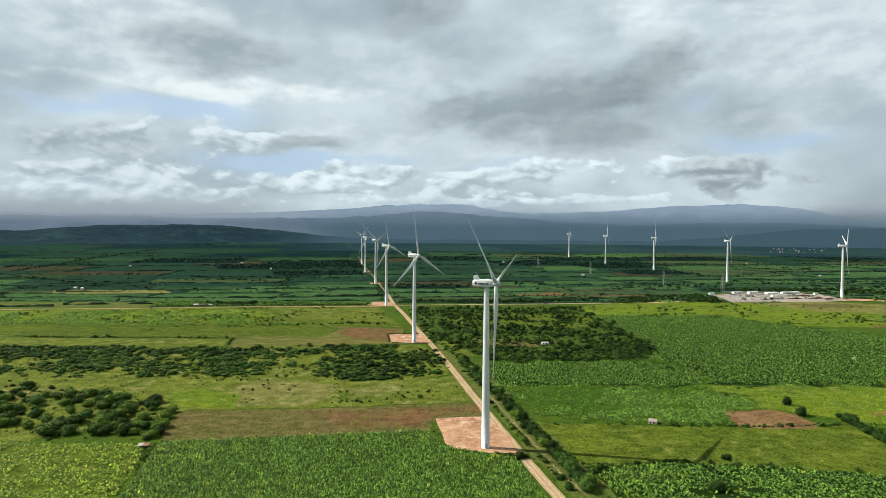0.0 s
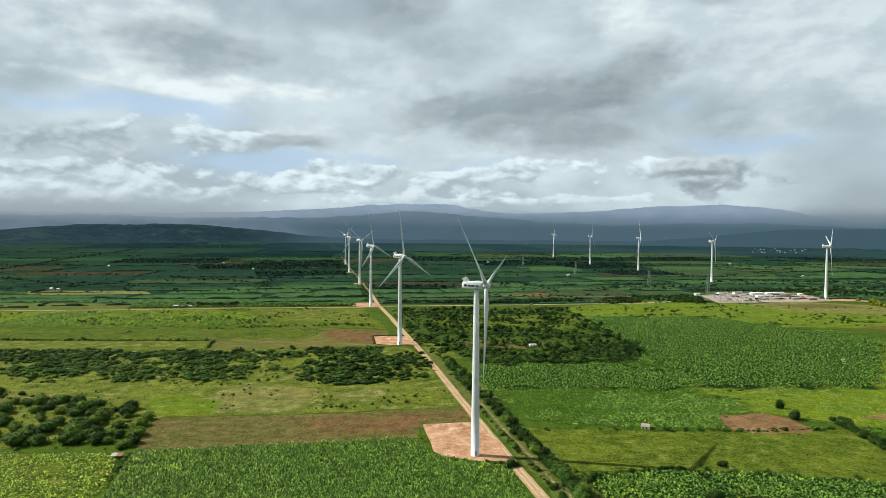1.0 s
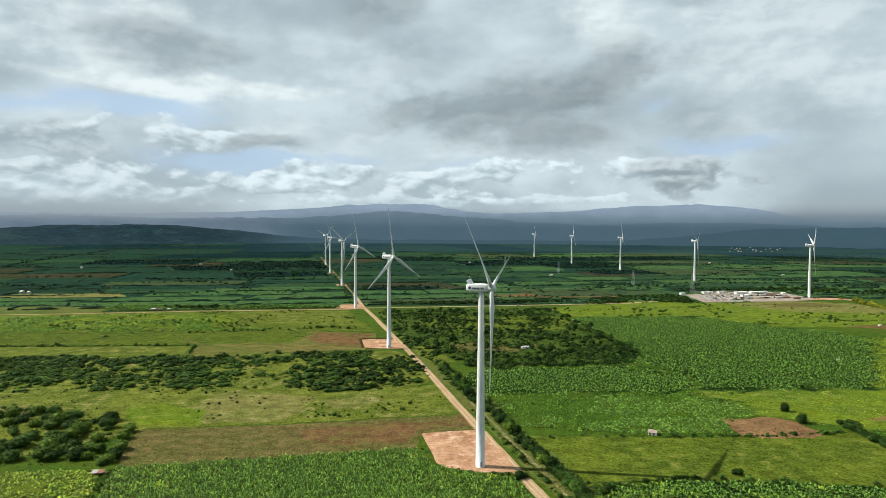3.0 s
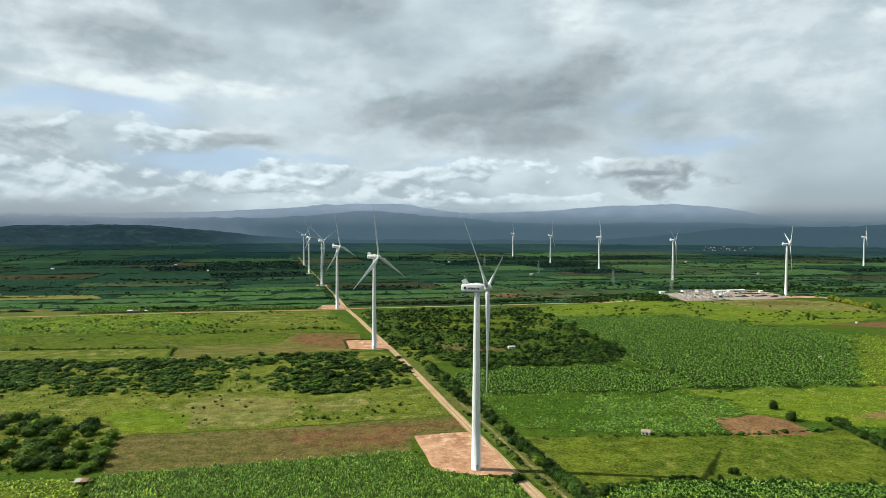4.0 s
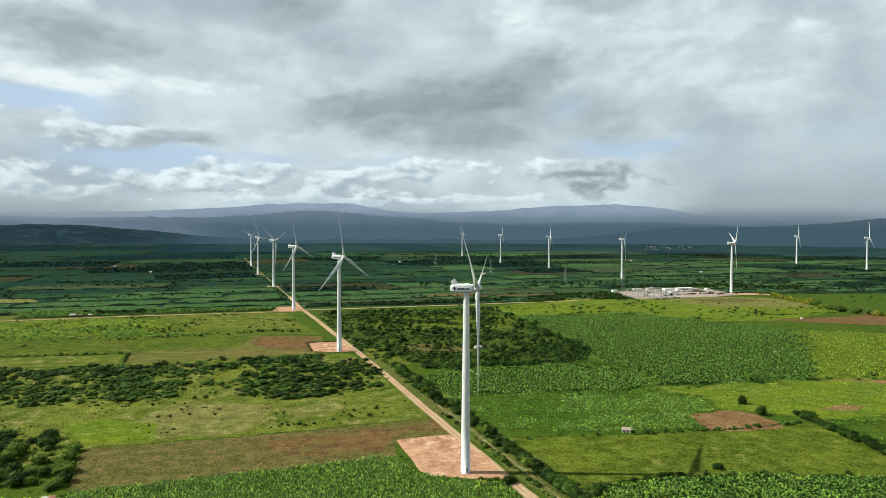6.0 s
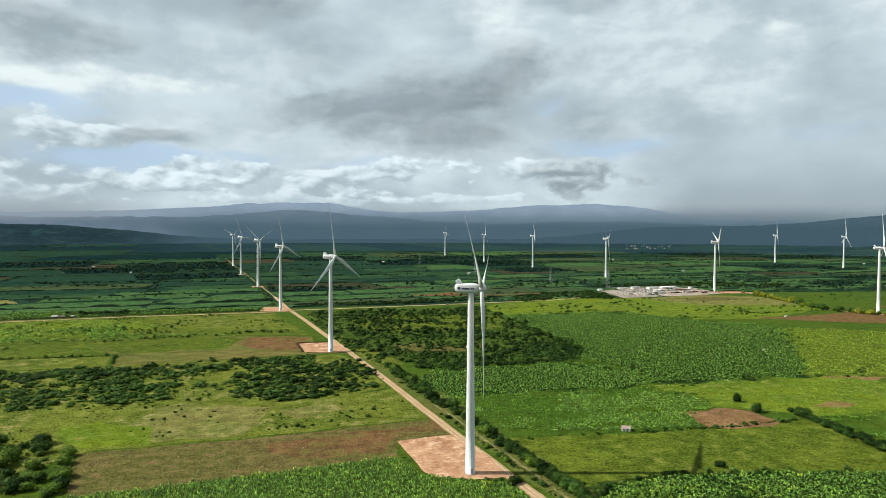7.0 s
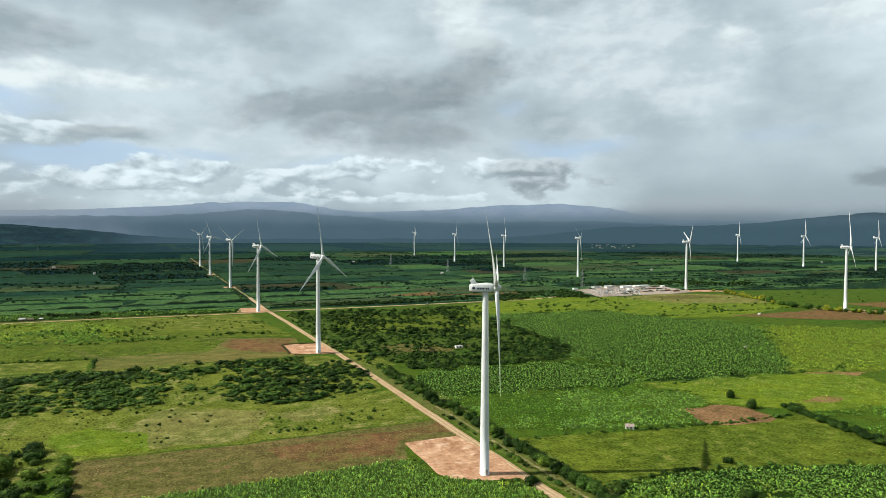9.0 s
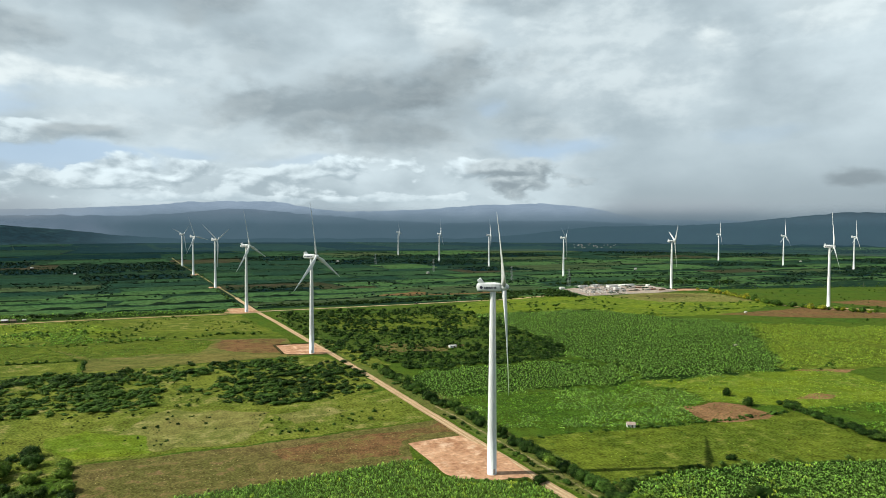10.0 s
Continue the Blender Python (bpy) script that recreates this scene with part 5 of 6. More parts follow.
lines = []
for a, b, gap, spread, keep in (
        ((-400, 598), (-204, 598), 2.2, 0.5, 0.95), ((-204, 598), (-196, 557), 2.2, 0.5, 0.95), ((-246, 667), (-129, 681), 4, 1.5, 0.5), ((-129, 688), (-97, 702), 2, 4, 0.9), ((-97, 702), (-60, 690), 2.5, 3, 0.9), ((-280, 730), (-215, 735), 2, 6, 0.9), ((-200, 680), (-165, 682), 2.5, 2.5, 0.8),
        ((-380, 836), (-100, 862), 3.5, 3, 0.6), ((-320, 872), (-110, 872), 4.5, 5, 0.6), ((-175, 884), (-106, 874), 1.5, 4, 0.95), ((-230, 862), (-112, 864), 2.5, 3, 0.8), ((-330, 735), (-230, 720), 3, 8, 0.8), ((-560, 776), (-380, 700), 6, 8, 0.5),
        ((-46, 828), (60, 836), 4, 3, 0.6), ((150, 950), (400, 1000), 4, 8, 0.7),
        ((175, 505), (190, 612), 4, 4, 0.7), ((150, 500), (200, 470), 3, 2, 0.9), ((200, 424), (330, 424), 7, 3, 0.5), ((176, 776), (330, 776), 6, 8, 0.5), ((320, 515), (335, 512), 2.5, 3, 1),
        ((250, 778), (275, 790), 2.2, 3, 1), ((288, 786), (312, 796), 2.2, 3, 1), ((318, 752), (334, 738), 2.5, 3, 1), ((336, 722), (395, 706), 3, 2.5, 0.9), ((405, 700), (426, 726), 5, 3, 0.8), ((452, 726), (458, 730), 2, 2, 1), ((478, 736), (500, 722), 1.6, 4, 1), ((500, 728), (566, 738), 4, 2, 0.9), ((322, 540), (334, 538), 2, 2, 1), ((348, 545), (354, 545), 2, 2, 1), ((160, 472), (188, 474), 1.8, 2.5, 1), ((190, 414), (205, 418), 2.5, 2, 0.8), ((236, 427), (262, 427), 2.5, 2, 0.9), ((338, 578), (346, 578), 3, 2, 1),
        ((345, 700), (470, 760), 9, 12, 0.4), ((480, 735), (510, 728), 3, 3, 1), ((574, 740), (590, 735), 3, 3, 1), ((335, 425), (370, 440), 3, 3, 0.9), ((640, 700), (900, 640), 4, 4, 0.8), ((690, 690), (960, 660), 6, 9, 0.7),
        ((180, 800), (420, 850), 9, 20, 0.6), ((280, 925), (400, 905), 4, 5, 0.9), ((240, 900), (300, 935), 5, 7, 0.8), ((460, 930), (480, 925), 3, 2, 1),
        ((640, 975), (1100, 910), 5, 5, 0.85), ((660, 1010), (1150, 960), 7, 8, 0.7), ((470, 1075), (640, 1085), 5, 8, 0.9), ((350, 985), (408, 975), 4, 7, 1), ((300, 1010), (400, 1000), 5, 9, 0.9),
        ((44, 334), (96, 331), 3, 1.2, 0.5), ((112, 331), (152, 331), 2.2, 1.0, 0.9), ((152, 329), (214, 334), 2.2, 1.5, 0.9), ((60, 405), (165, 415), 5, 3, 0.5), ((170, 398), (215, 392), 4, 2, 0.6),
        ((58, 268), (98, 276), 3, 1.5, 0.8), ((98, 276), (180, 263), 3.5, 1.5, 0.7), ((330, 470), (440, 618), 8, 5, 0.6), ((300, 424), (520, 382), 6, 4, 0.7), ((240, 640), (420, 560), 16, 20, 0.6), ((420, 560), (640, 600), 12, 16, 0.7),
        ((200, 830), (420, 880), 5, 6, 0.8), ((330, 780), (400, 700), 5, 4, 0.8), ((400, 760), (600, 770), 8, 12, 0.6), ((430, 900), (600, 850), 12, 8, 0.5), ((480, 700), (430, 800), 9, 9, 0.6),
        ((-300, 640), (-260, 760), 9, 8, 0.5), ((-260, 690), (-60, 700), 9, 8, 0.5), ((-230, 745), (-90, 740), 8, 6, 0.5), ((-420, 690), (-330, 760), 6, 10, 0.6),
        ((-90, 905), (-130, 1180), 5, 3, 0.9), ((-126, 1200), (-220, 1780), 7, 5, 0.9), ((-56, 880), (-110, 1190), 6, 6, 0.8)):
    lines += line_pts(a, b, gap, spread, keep)
lines = np.array(lines)
stamp(BUSH_MID, lines, rng.uniform(1.2, 2.8, len(lines)), 0.9, "hedge", MAT["leaf"], "dark green hedge bushes between fields", "hedge")
far = np.array(hedge_pts)
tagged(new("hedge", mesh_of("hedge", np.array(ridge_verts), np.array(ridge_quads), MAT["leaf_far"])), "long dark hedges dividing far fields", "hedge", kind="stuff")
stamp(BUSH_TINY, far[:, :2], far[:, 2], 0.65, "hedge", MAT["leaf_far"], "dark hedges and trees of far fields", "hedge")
side_scrub = [(-900, 900), (-900, 560), (-520, 600), (-420, 800)]
pts = scatter(side_scrub, 16, 14, 10, 0.8, 0.45, 0.01, 5.0)
stamp(BUSH_FAR, pts, rng.uniform(1.5, 3.5, len(pts)), 0.85, "scrub", MAT["leaf"], "scattered thorn scrub in pasture", "scrub")
pts = scatter([(185, 850), (410, 905), (470, 880), (600, 780), (470, 700), (390, 700), (330, 782), (182, 782)], 11, 10, 10, 0.9, 0.76, 0.02, 5.0)
stamp(BUSH_MID, pts, rng.uniform(1.2, 3.6, len(pts)), 0.85, "scrub", MAT["leaf"], "bushes scattered over the pasture", "scrub")
pts = scatter([(235, 900), (400, 912), (408, 1000), (420, 1025), (330, 1010), (250, 940)], 7, 6, 10, 0.8, 0.3, 0.03, 5.0)
stamp(BUSH_MID, pts, rng.uniform(2.5, 5.5, len(pts)), 0.85, "scrub", MAT["leaf_dark"], "dark thicket beside the substation", "scrub")
pts = scatter([(470, 1072), (640, 1066), (780, 1020), (800, 1080), (640, 1120), (440, 1110)], 8, 7, 10, 0.8, 0.25, 0.03, 5.0)
stamp(BUSH_MID, pts, rng.uniform(3.0, 6.0, len(pts)), 0.9, "scrub", MAT["leaf_dark"], "dark trees behind the substation", "scrub")
pts = scatter([(700, 900), (1300, 900), (1300, 500), (700, 560)], 20, 18, 10, 0.8, 0.5, 0.01, 5.0)
stamp(BUSH_FAR, pts, rng.uniform(1.5, 3.5, len(pts)), 0.85, "scrub", MAT["leaf"], "scattered bushes in pasture", "scrub")

lane_side = [(-420, 806), (-264, 826), (-150, 835), (-75, 790), (-70, 690), (-130, 686), (-250, 680), (-420, 690)]
pts = scatter(lane_side, 6.0, 5.5, 12, 0.8, 0.80, 0.02, 21.0)
stamp(BUSH_FAR, pts, rng.uniform(0.9, 2.4, len(pts)), 0.7, "scrub", MAT["leaf_light"], "light green low scrub in the pasture", "scrub")
pts = scatter(lane_side, 5.0, 4.6, 12, 0.8, 0.88, 0.022, 41.0)
stamp(BUSH_FAR, pts, rng.uniform(0.9, 2.6, len(pts)), 0.8, "scrub", MAT["leaf"], "dark bushes in the pasture", "scrub")

# ---- crops ----
pts = scatter(CROP_A, 1.35, 1.12, 8, 0.42, 0.0, 0.06, 2.0)
stamp(MAIZE, pts, 1.12, 1.0, "crop", MAT["maize"], "tall leafy green crop in rows", "crop")
pts = scatter(CROP_A, 3.0, 3.0, 8, 0.8, 0.7, 0.03, 7.0)
stamp(MAIZE, pts, 1.05, 1.1, "crop", MAT["bean"], "yellow green leaves among the crop", "crop")
pts = scatter([(-143, 298), (-98, 305), (-104, 270), (-92, 222), (-128, 222), (-134, 248)], 1.9, 1.9, 8, 0.8, 0.25, 0.05, 17.0)
stamp(BEAN, pts, 1.2, 1.3, "crop", MAT["bean"], "yellow flowering plants along the crop edge", "crop")
pts = scatter(CROP_A2, 1.5, 1.3, 4, 0.45, 0.1, 0.05, 3.0)
stamp(BEAN, pts, 1.35, 0.8, "crop", MAT["bean"], "low yellow green leafy crop", "crop")
pts = scatter([(-147, 297), (-143, 299), (-127, 190), (-134, 190)], 2.2, 2.2, 0, 0.5, 0.3, 0.05, 3.0)
stamp(BUSH_FAR, pts, rng.uniform(0.8, 1.8, len(pts)), 0.9, "hedge", MAT["leaf"], "dark overgrown strip between crops", "hedge")
pts = scatter(CROP_I, 1.6, 1.4, 8, 0.4, 0.05, 0.04, 2.0)
stamp(BEAN, pts, 1.2, 1.0, "crop", MAT["maize"], "broad leafy green crop", "crop")
pts = scatter(CROP_I, 3, 3, 8, 0.6, 0.6, 0.03, 5.0)
stamp(BEAN, pts, 1.25, 1.2, "crop", MAT["bean"], "yellow green leaves among the crop", "crop")
pts = scatter(CROP_J, 1.9, 1.7, 6, 0.4, 0.0, 0.05, 2.0, 9.0)
stamp(MAIZE_FAR, pts, 1.15, 0.85, "crop", MAT["maize"], "dense green maize in rows", "crop")
pts = scatter(CROP_J2, 1.5, 1.35, 6, 0.5, 0.12, 0.03, 4.0, 9.0)
stamp(TUFT, pts, 0.95, 0.7, "crop", MAT["lush"], "lush green low crop", "crop")
pts = scatter(CROP_J2, 1.7, 1.5, 6, 0.5, 0.62, 0.022, 14.0)
stamp(BEAN, pts, 1.2, 0.9, "crop", MAT["maize"], "broad leaves among the low crop", "crop")
pts = scatter([(72, 342), (96, 337), (152, 335), (158, 358), (140, 364), (80, 356)], 1.5, 1.35, 6, 0.5, 0.1, 0.05, 1.0)
stamp(BEAN, pts, 1.2, 1.0, "crop", MAT["maize"], "broad leafy crop beside the hut", "crop")
pts = scatter(CROP_M, 1.5, 1.35, 6, 0.5, 0.1, 0.03, 6.0, 9.0)
stamp(TUFT, pts, 0.75, 0.6, "crop", MAT["bean"], "bright yellow green low crop", "crop")
pts = scatter(CROP_L, 2.1, 1.85, 6, 0.42, 0.0, 0.02, 6.0, 9.0)
stamp(MAIZE_FAR, pts, 1.2, 0.8, "crop", MAT["maize"], "wide field of green maize", "crop")
pts = scatter(CROP_L2, 2.1, 1.9, 6, 0.45, 0.05, 0.012, 6.0, 14.0)
stamp(MAIZE_FAR, pts, 1.2, 0.75, "crop", MAT["bean"], "bright yellow green low crop", "crop")
pts = scatter([(-470, 790), (-397, 804), (-300, 820), (-225, 800), (-200, 745), (-250, 700), (-470, 690)], 2.8, 2.6, 6, 0.6, 0.35, 0.02, 61.0)
stamp(BEAN, pts, 1.7, 0.8, "crop", MAT["bean"], "lime green leafy crop", "crop")
pts = scatter([(-520, 672), (-250, 672), (-135, 684), (-220, 705), (-250, 790), (-380, 790), (-520, 770)], 3.2, 3.0, 6, 0.5, 0.45, 0.02, 6.0)
stamp(BEAN, pts, 2.2, 0.8, "crop", MAT["lush"], "leafy green crop beside the pasture", "crop")
pts = scatter([(-400, 905), (-110, 892), (-100, 866), (-264, 852), (-390, 834)], 3.4, 3.0, 6, 0.5, 0.2, 0.02, 6.0)
stamp(BEAN, pts, 2.0, 0.8, "crop", MAT["lush"], "leafy green crop behind the lane", "crop")
STUBBLE = [(-157, 353), (-75, 361), (18, 377), (20, 348), (-12, 345), (-15, 320), (-146, 302)]
pts = scatter(STUBBLE, 1.7, 2.3, 7, (0.6, 0.13), 0.2, 0.05, 9.0)
stamp(TUFT, pts, 0.42, 0.6, "weeds", MAT["tuft"], "stubble tufts in rows", "weeds")
pts = scatter(STUBBLE, 1.0, 1.0, 7, (0.5, 0.13), 0.12, 0.05, 3.0)
stamp(CLOD, pts, 0.36, 0.7, "clods", MAT["stubble"], "clods and stubble on the ploughed field", "soil")
pts = scatter(STUBBLE, 1.5, 2.3, 7, (0.6, 0.14), 0.3, 0.04, 23.0)
stamp(CLOD, pts, 0.46, 0.7, "straw", MAT["stalk"], "pale cut stalks left in rows", "straw")
PADDOCK = [(46, 334), (103, 331), (154, 330), (212, 336), (226, 264), (180, 264), (130, 275), (98, 277), (60, 270)]
pts = scatter(PADDOCK, 1.9, 1.7, 10, 0.6, 0.35, 0.05, 3.0)
stamp(CLOD, pts, 0.5, 0.45, "weeds", MAT["tuft"], "low tufts in the grazed pasture", "weeds")
pts = scatter(PADDOCK, 1.9, 1.7, 30, 0.6, 0.4, 0.04, 13.0)
stamp(CLOD, pts, 0.6, 0.35, "weeds", MAT["bean"], "bright tufts in the grazed pasture", "weeds")
pts = scatter(PADDOCK, 3.6, 3.0, 30, 0.7, 0.72, 0.05, 33.0)
stamp(TUFT, pts, 0.7, 0.6, "weeds", MAT["leaf"], "dark weeds in the grazed pasture", "weeds")
pts = scatter([(-420, 664), (-247, 664), (-129, 676), (-112, 664), (-116, 625), (-124, 612), (-206, 602), (-420, 600)], 2.2, 3.0, 5, 0.3, 0.08, 0.03, 9.0)
stamp(TUFT, pts, 0.85, 0.7, "crop", MAT["lush"], "young crop in rows", "crop")

pts = scatter([(222, 338), (330, 330), (330, 255), (234, 262)], 2.2, 2.0, 6, 0.5, 0.25, 0.03, 2.0)
stamp(BEAN, pts, 1.6, 0.8, "crop", MAT["lush"], "leafy green crop behind the hedge", "crop")
pts = scatter([(156, 361), (189, 363), (199, 350), (197, 331), (172, 329), (153, 331)], 1.1, 0.9, 6, 0.5, 0.1, 0.05, 2.0)
stamp(CLOD, pts, 0.55, 0.7, "straw", MAT["straw"], "heaped brown felled stalks", "straw")
pts = scatter([(156, 361), (189, 363), (199, 350), (197, 331), (172, 329), (153, 331)], 3, 3, 6, 0.7, 0.5, 0.08, 5.0)
stamp(CLOD, pts, 0.8, 0.6, "straw", MAT["dry"], "pale felled stalks", "straw")

# ---- huts and houses ----
def house(x, y, w, d, h, yaw, roof_mat, wall_mat, label, pitch=0.35, group="", openings=2, name="house", category="house"):
    """A small gabled building with walls, roof slopes, a door and windows."""
    top = new(name)
    bm = bmesh.new()
    a = [bm.verts.new(p) for p in ((-w / 2, -d / 2, -0.1), (w / 2, -d / 2, -0.1), (w / 2, d / 2, -0.1), (-w / 2, d / 2, -0.1))]
    b = [bm.verts.new(p) for p in ((-w / 2, -d / 2, h), (w / 2, -d / 2, h), (w / 2, d / 2, h), (-w / 2, d / 2, h))]
    g1, g2 = bm.verts.new((-w / 2, 0, h + d * pitch)), bm.verts.new((w / 2, 0, h + d * pitch))
    for f in ((a[0], a[1], b[1], b[0]), (a[2], a[3], b[3], b[2]), (a[1], a[2], b[2], g2, b[1]), (a[3], a[0], b[0], g1, b[3]), (b[0], b[1], g2, g1), (b[2], b[3], g1, g2), a[::-1]):
        bm.faces.new(f)
    part("wall", bm, wall_mat, top)
    slope = math.atan2(d * pitch, d / 2)
    length = math.hypot(d / 2, d * pitch) + 0.35
    for s in (-1, 1):
        bm = bmesh.new()
        box(bm, (w + 0.5, length, 0.07), (0, s * (d / 4 + 0.1), h + d * pitch / 2 + 0.03), Matrix.Rotation(-s * slope, 4, 'X'))
        part("roof_slope", bm, roof_mat, top)
    bm = bmesh.new()
    box(bm, (0.9, 0.08, min(2.0, h - 0.1)), (w * 0.15, -d / 2 - 0.02, min(2.0, h - 0.1) / 2))
    part("door", bm, MAT["wood"], top)
    for i in range(openings):
        bm = bmesh.new()
        box(bm, (0.8, 0.08, 0.7), (-w * 0.3 + i * w * 0.62, -d / 2 - 0.02, h * 0.6))
        part("window", bm, MAT["dark"], top)
    top.matrix_basis = pose(x, y, 0, 0, 0, yaw)
    return tagged(top, label, category, group)


house(109, 335, 4.2, 2.9, 1.7, -24, MAT["hut_tin"], MAT["wall"], "small grey hut with a faded tin roof beside a crop", name="hut", category="hut", openings=1)
house(87, 575, 6.0, 3.6, 2.0, 5, MAT["tin"], MAT["wall"], "low white hut among dense scrub", 0.15, name="hut", category="hut", openings=1)
house(621, 722, 9, 4, 2.6, -20, MAT["tin"], MAT["wall"], "low white shed beside the tree row", 0.12, name="shed", category="shed")
house(-330, 842, 6, 4, 2.3, 4, MAT["tin"], MAT["wood"], "small grey farmhouse beside the lane", 0.3)
house(-321, 839, 5, 4, 2.4, 4, MAT["wood"], MAT["wood"], "small brown shed beside the lane", 0.3, name="shed", category="shed")
house(-312, 843, 3.5, 3, 2.0, 4, MAT["tin"], MAT["wood"], "small grey shed beside the lane", 0.3, name="shed", category="shed")
house(500, 694, 2.8, 2.0, 1.5, 10, MAT["tin"], MAT["wall"], "tiny white field hut in green pasture", 0.3, name="hut", category="hut", openings=1)
house(330, 514, 2.2, 1.6, 1.3, 10, MAT["concrete"], MAT["concrete"], "tiny pale field hut among maize", 0.3, name="hut", category="hut", openings=1)
village = random.Random(21)
for i in range(24):
    a = radians(village.uniform(26.5, 30.5))
    r = village.uniform(3150, 3800)
    # grey concrete all over, to imitate shade on the village
    house(r * math.sin(a) - 5, r * math.cos(a), village.uniform(3.5, 6), 5, 2.4, village.uniform(-30, 30), MAT["concrete"], MAT["concrete"], "pale far village house among trees", 0.25, "village houses")
for x, y in ((-800, 1650), (-420, 1560), (-560, 1790), (170, 1900), (820, 1420), (-610, 1060), (-595, 1052), (300, 1420), (880, 1900), (1500, 1600)):
    house(x, y, village.uniform(4, 6.5), 5, 2.8, village.uniform(-30, 30), MAT["tin"], MAT["concrete"], "pale farmhouse among far fields", 0.25, "far farmhouses")


def open_shed(x, y):
    """Open field shelter with two roof sheets on posts."""
    top = new("field_shelter")
    for px in (-2.6, 2.6):
        for py in (-1.6, 1.6):
            bm = bmesh.new()
            rod(bm, (px, py, -0.1), (px, py, 2.0 + 0.25 * (py > 0)), 0.08)
            part("post", bm, MAT["wood"], top)
    for k, key in ((-1, "concrete"), (1, "rust")):
        bm = bmesh.new()
        box(bm, (2.95 if k < 0 else 3.1, 4.2, 0.06), (k * 1.52, 0, 2.2 + 0.03 * k), Matrix.Rotation(radians(5), 4, 'X'))
        part("roof_sheet", bm, MAT[key], top, "pale tin roof sheet" if k < 0 else "rusty red roof sheet")
    bm = bmesh.new()
    box(bm, (5.0, 0.1, 1.5), (0, 1.55, 0.75))
    part("back_wall", bm, MAT["wood"], top)
    top.matrix_basis = pose(x, y, 0, 0, 0, 4) @ Matrix.Diagonal((0.85, 0.85, 0.9, 1))
    tagged(top, "open field shelter with pale and rusty roof sheets", "shelter")


open_shed(-149, 291)


# ---- parked pickup ----
def pickup(x, y, yaw):
    top = new("pickup_truck")
    bm = bmesh.new()
    box(bm, (5.0, 1.8, 0.65), (0, 0, 0.75), bevel=0.12)
    body = part("body", bm, MAT["car"], top)
    bm = bmesh.new()
    box(bm, (2.1, 1.65, 0.75), (0.4, 0, 1.4), bevel=0.2)
    part("cabin", bm, MAT["glass"], top, "dark glazed cabin")
    bm = bmesh.new()
    box(bm, (1.7, 1.5, 0.06), (0.4, 0, 1.8), bevel=0.02)
    part("roof", bm, MAT["paint"], top, "white cabin roof")
    for wx in (-1.55, 1.55):
        for wy in (-0.85, 0.85):
            bm = bmesh.new()
            rod(bm, (wx, wy - 0.12, 0.38), (wx, wy + 0.12, 0.38), 0.38, 0.38, 16)
            part("wheel", bm, MAT["rubber"], top)
    top.matrix_basis = pose(x, y, 0.05, 0, 0, yaw)
    tagged(top, "dark red pickup truck parked on the lane", "truck")


pickup(135, 886, 14)

# ---- substation ----
sheet("yard", [(408, 916), (420, 1018), (500, 1060), (604, 1060), (600, 1000), (590, 945), (545, 932)], MAT["gravel"], "pale gravel yard of the substation", "yard", 0.8)


def gantry(x, y, w, h, yaw=8):
    top = new("gantry")
    for px in (-w / 2, w / 2):
        bm = bmesh.new()
        rod(bm, (px - 0.5, 0, -0.1), (px, 0, h), 0.17, 0.13, 6)
        rod(bm, (px + 0.5, 0, -0.1), (px, 0, h), 0.17, 0.13, 6)
        part("post", bm, MAT["concrete"], top)
    bm = bmesh.new()
    rod(bm, (-w / 2, 0, h), (w / 2, 0, h), 0.2, 0.2, 6)
    rod(bm, (-w / 2, 0, h - 0.8), (w / 2, 0, h - 0.8), 0.14, 0.14, 6)
    part("beam", bm, MAT["steel"], top)
    for k in range(3):
        bm = bmesh.new()
        rod(bm, (-w / 4 + k * w / 4, 0, h - 0.9), (-w / 4 + k * w / 4, 0, h - 2.4), 0.14, 0.14, 6)
        part("insulator", bm, MAT["concrete"], top)
    top.matrix_basis = pose(x, y, 0, 0, 0, yaw)
    return tagged(top, "grey steel gantry in the substation yard", "gantry", "substation gantries")


for i in range(4):
    for j in range(3):
        gantry(428 + i * 17 + j * 2, 945 + j * 24 + i * 3, 11, 8.5 if j != 1 else 11)


def transformer(x, y):
    top = new("transformer")
    bm = bmesh.new()
    box(bm, (5.5, 3.2, 3.4), (0, 0, 1.9), bevel=0.12)
    part("tank", bm, MAT["steel"], top)
    for s in (-1, 1):
        bm = bmesh.new()
        for i in range(6):
            box(bm, (0.25, 1.0, 2.6), (-2 + i * 0.8, s * 2.1, 1.7))
        part("radiator", bm, MAT["steel"], top)
    for i in range(3):
        bm = bmesh.new()
        rod(bm, (-1.6 + i * 1.6, 0, 3.5), (-1.6 + i * 1.6, 0, 5.2), 0.18, 0.1, 8)
        part("bushing", bm, MAT["concrete"], top)
    bm = bmesh.new()
    box(bm, (7, 5.6, 0.25), (0, 0, 0.1))
    part("plinth", bm, MAT["concrete"], top)
    top.matrix_basis = pose(x, y, 0, 0, 0, 8)
    tagged(top, "pale grey power transformer on a concrete plinth", "transformer", "substation transformers")


for x, y in ((440, 955), (470, 952), (500, 962)):
    transformer(x, y)


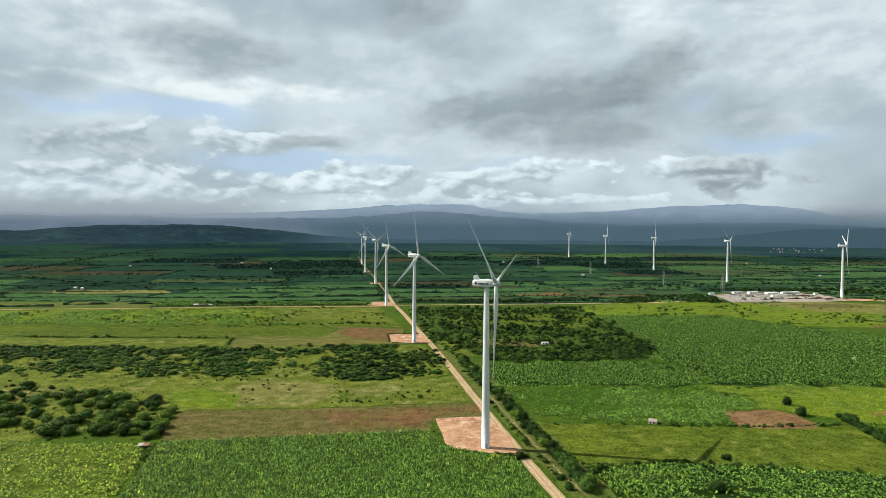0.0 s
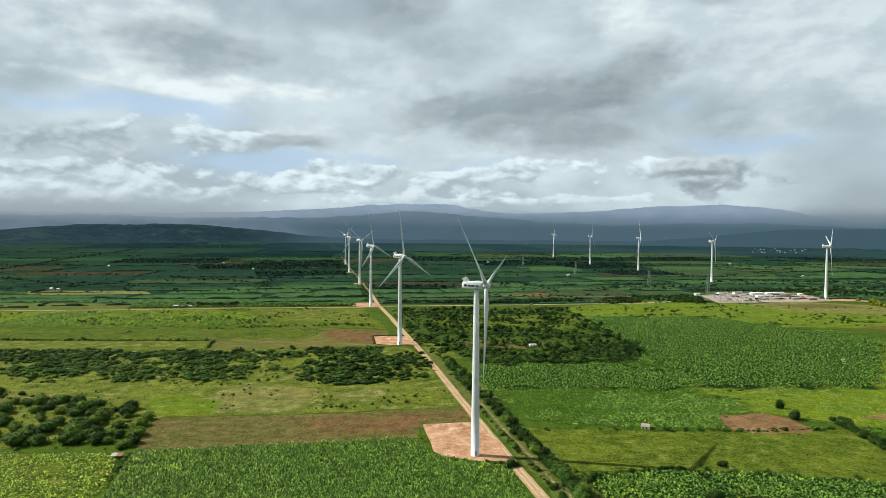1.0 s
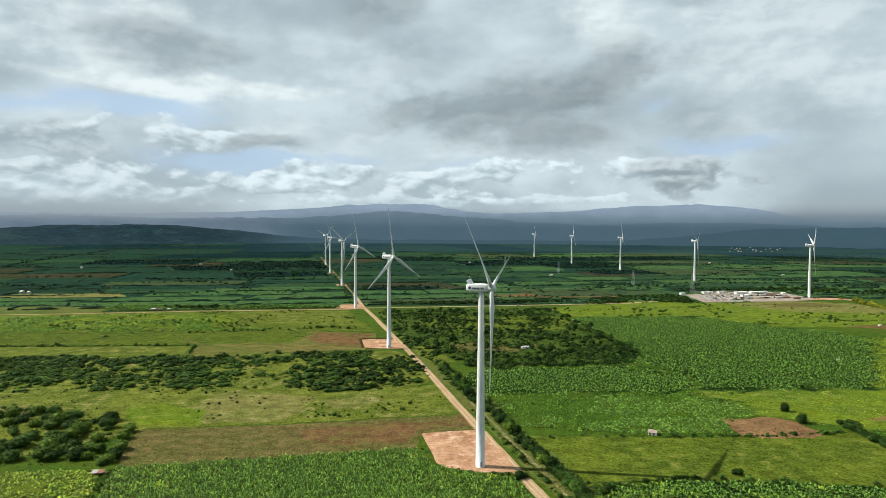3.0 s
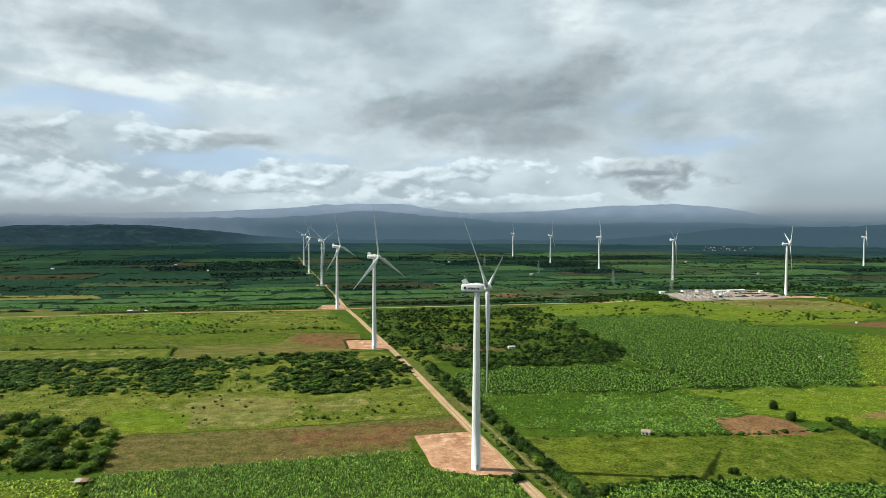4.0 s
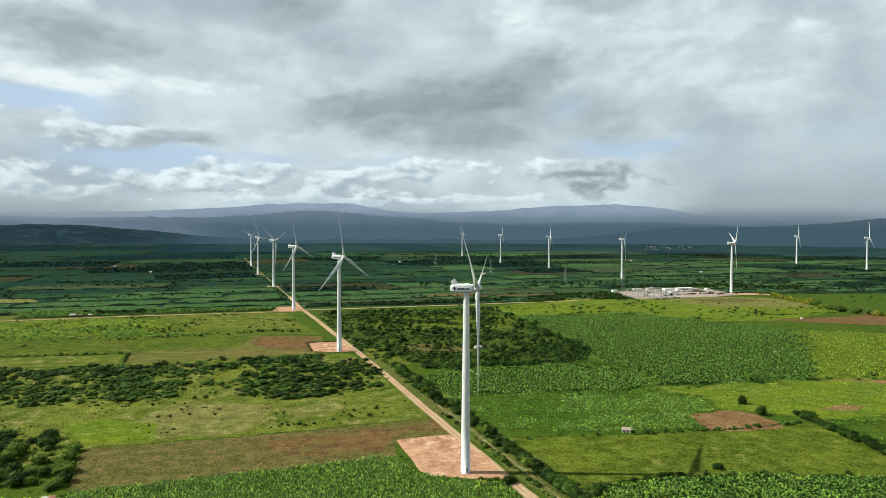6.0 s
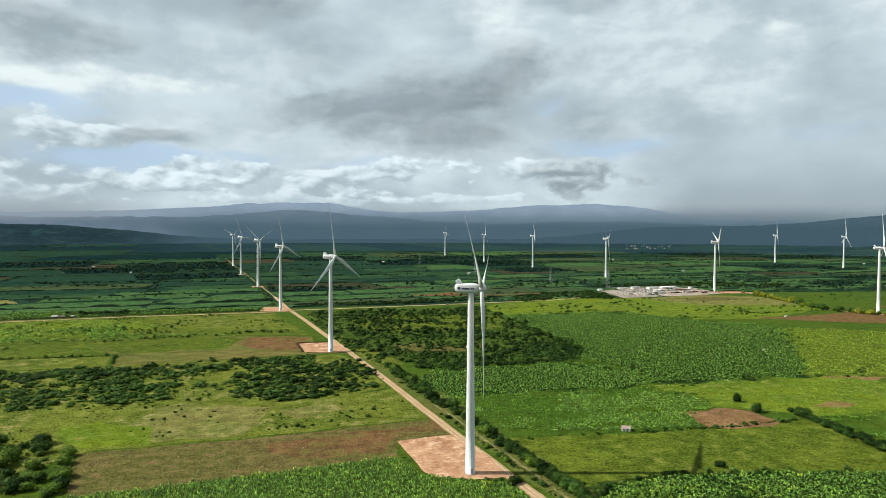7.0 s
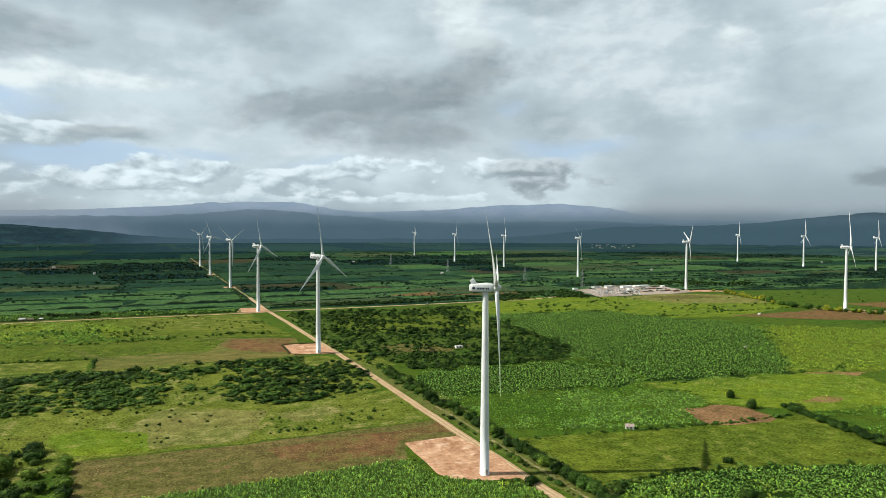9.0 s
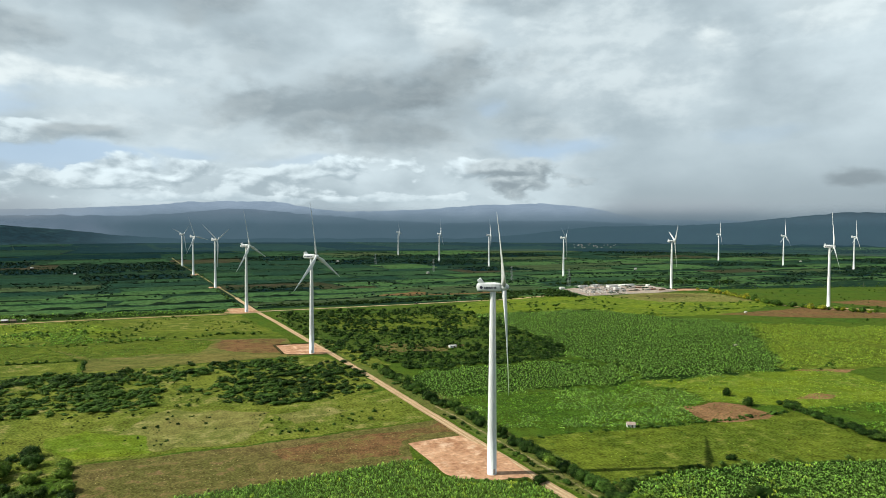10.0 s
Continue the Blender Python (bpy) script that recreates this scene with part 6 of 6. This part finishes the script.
def switchgear(x, y, yaw):
    """A breaker on a steel stand with three insulator columns."""
    top = new("switchgear")
    bm = bmesh.new()
    for px in (-1.6, 1.6):
        rod(bm, (px, 0, -0.1), (px, 0, 2.2), 0.14, 0.14, 5)
    box(bm, (3.8, 0.5, 0.3), (0, 0, 2.3))
    part("stand", bm, MAT["steel"], top)
    for k in (-1.5, 0, 1.5):
        bm = bmesh.new()
        rod(bm, (k, 0, 2.4), (k, 0, 4.6), 0.24, 0.16, 7)
        part("insulator", bm, MAT["wall"], top, "white ribbed insulator column")
    bm = bmesh.new()
    box(bm, (1.2, 0.9, 1.6), (2.6, 0.2, 0.8), bevel=0.05)
    part("cabinet", bm, MAT["wall"], top, "small white control cabinet")
    top.matrix_basis = pose(x, y, 0, 0, 0, yaw)
    tagged(top, "white insulators on a grey switchgear stand", "switchgear", "substation switchgear")


yard = random.Random(3)
for i in range(8):
    for j in range(5):
        if (i, j) not in ((1, 1), (4, 1), (6, 1)):
            switchgear(418 + i * 10.5 + j * 4 + yard.uniform(-1, 1), 930 + j * 15 + i * 2.2, 8)
for x, y, w, d, h in ((470, 1042, 16, 7, 3.6), (496, 1046, 14, 7, 3.8), (522, 1034, 20, 8, 3.8), (556, 1044, 30, 7, 3.4), (508, 996, 12, 6, 3.4), (420, 1022, 8, 5, 3.4), (590, 1030, 6, 5, 3.2)):
    house(x, y, w, d, h, 8, MAT["wall"], MAT["wall"], "long white flat-roofed control building in the yard", 0.04, "substation buildings", 3, "control_building", "building")
for x, y in ((548, 968), (560, 972), (571, 962), (540, 1002), (556, 1006)):
    bm = bmesh.new()
    box(bm, (12, 2.5, 2.6), (0, 0, 1.3), bevel=0.06)
    c = new("container")
    part("box", bm, MAT["rust" if x > 555 else "concrete"], c)
    for s in (-0.6, 0.6):
        bm = bmesh.new()
        box(bm, (0.06, 1.1, 2.3), (6.02, s, 1.3))
        part("door", bm, MAT["tin"], c)
    c.matrix_basis = pose(x, y, 0.1, 0, 0, 12)
    tagged(c, "weathered steel container in the substation yard", "container", "yard containers")


def fence(pts, gap=3.0):
    top = new("fence")
    for (x1, y1), (x2, y2) in zip(pts, pts[1:]):
        n = max(1, int(math.hypot(x2 - x1, y2 - y1) / gap))
        for i in range(n):
            bm = bmesh.new()
            x, y = x1 + (x2 - x1) * i / n, y1 + (y2 - y1) * i / n
            rod(bm, (x, y, -0.1), (x, y, 2.4), 0.1, 0.1, 5)
            part("post", bm, MAT["concrete"], top)
        for z in (0.6, 1.4, 2.2):
            bm = bmesh.new()
            rod(bm, (x1, y1, z), (x2, y2, z), 0.035, 0.035, 4)
            part("rail", bm, MAT["steel"], top)
    tagged(top, "grey post fence round the substation yard", "fence")


fence([(420, 1018), (408, 916), (545, 932), (590, 945)])


# ---- pylons and poles ----
def pylon(x, y, h, yaw=20):
    """Lattice mast with three cross arms."""
    top = new("pylon")
    w = h * 0.09
    legs = [((sx * w, sy * w, -0.1), (sx * w * 0.22, sy * w * 0.22, h)) for sx in (-1, 1) for sy in (-1, 1)]
    for a, b in legs:
        bm = bmesh.new()
        rod(bm, a, b, 0.16, 0.1, 5)
        part("leg", bm, MAT["steel"], top)

    def on(k, f):
        return Vector(legs[k][0]).lerp(Vector(legs[k][1]), f)

    for i in range(8):
        f0, f1 = i / 8, (i + 1) / 8
        bm = bmesh.new()
        for p, q in ((0, 1), (1, 3), (3, 2), (2, 0)):
            rod(bm, on(p, f0), on(q, f1), 0.07, 0.07, 4)
            rod(bm, on(q, f0), on(p, f1), 0.07, 0.07, 4)
        part("brace", bm, MAT["steel"], top)
    for k, f in enumerate((0.7, 0.82, 0.94)):
        bm = bmesh.new()
        rod(bm, (-h * 0.13, 0, h * f), (h * 0.13, 0, h * f), 0.12, 0.12, 5)
        rod(bm, (-h * 0.13, 0, h * f), (0, 0, h * f + 1.2), 0.07, 0.07, 4)
        rod(bm, (h * 0.13, 0, h * f), (0, 0, h * f + 1.2), 0.07, 0.07, 4)
        part("cross_arm", bm, MAT["steel"], top)
    top.matrix_basis = pose(x, y, 0, 0, 0, yaw)
    tagged(top, "grey steel lattice pylon in the fields", "pylon", "power line pylons")


for x, y, h in ((456, 1066, 30), (399, 1187, 28), (330, 1480, 28), (253, 1774, 28)):
    pylon(x, y, h)
for i in range(9):
    x, y = 640 + i * 62, 1000 - i * 16
    top = new("utility_pole")
    bm = bmesh.new()
    rod(bm, (0, 0, -0.1), (0, 0, 10), 0.17, 0.11, 7)
    part("pole", bm, MAT["wood"], top)
    bm = bmesh.new()
    box(bm, (2.4, 0.12, 0.14), (0, 0, 9.4))
    part("crossarm", bm, MAT["wood"], top)
    for k in (-1, 0, 1):
        bm = bmesh.new()
        rod(bm, (k, 0, 9.45), (k, 0, 9.75), 0.06, 0.05, 6)
        part("insulator", bm, MAT["concrete"], top)
    top.matrix_basis = pose(x, y, 0, 0, 0, 80)
    tagged(top, "grey timber utility pole along the hedge", "utility pole", "utility poles")
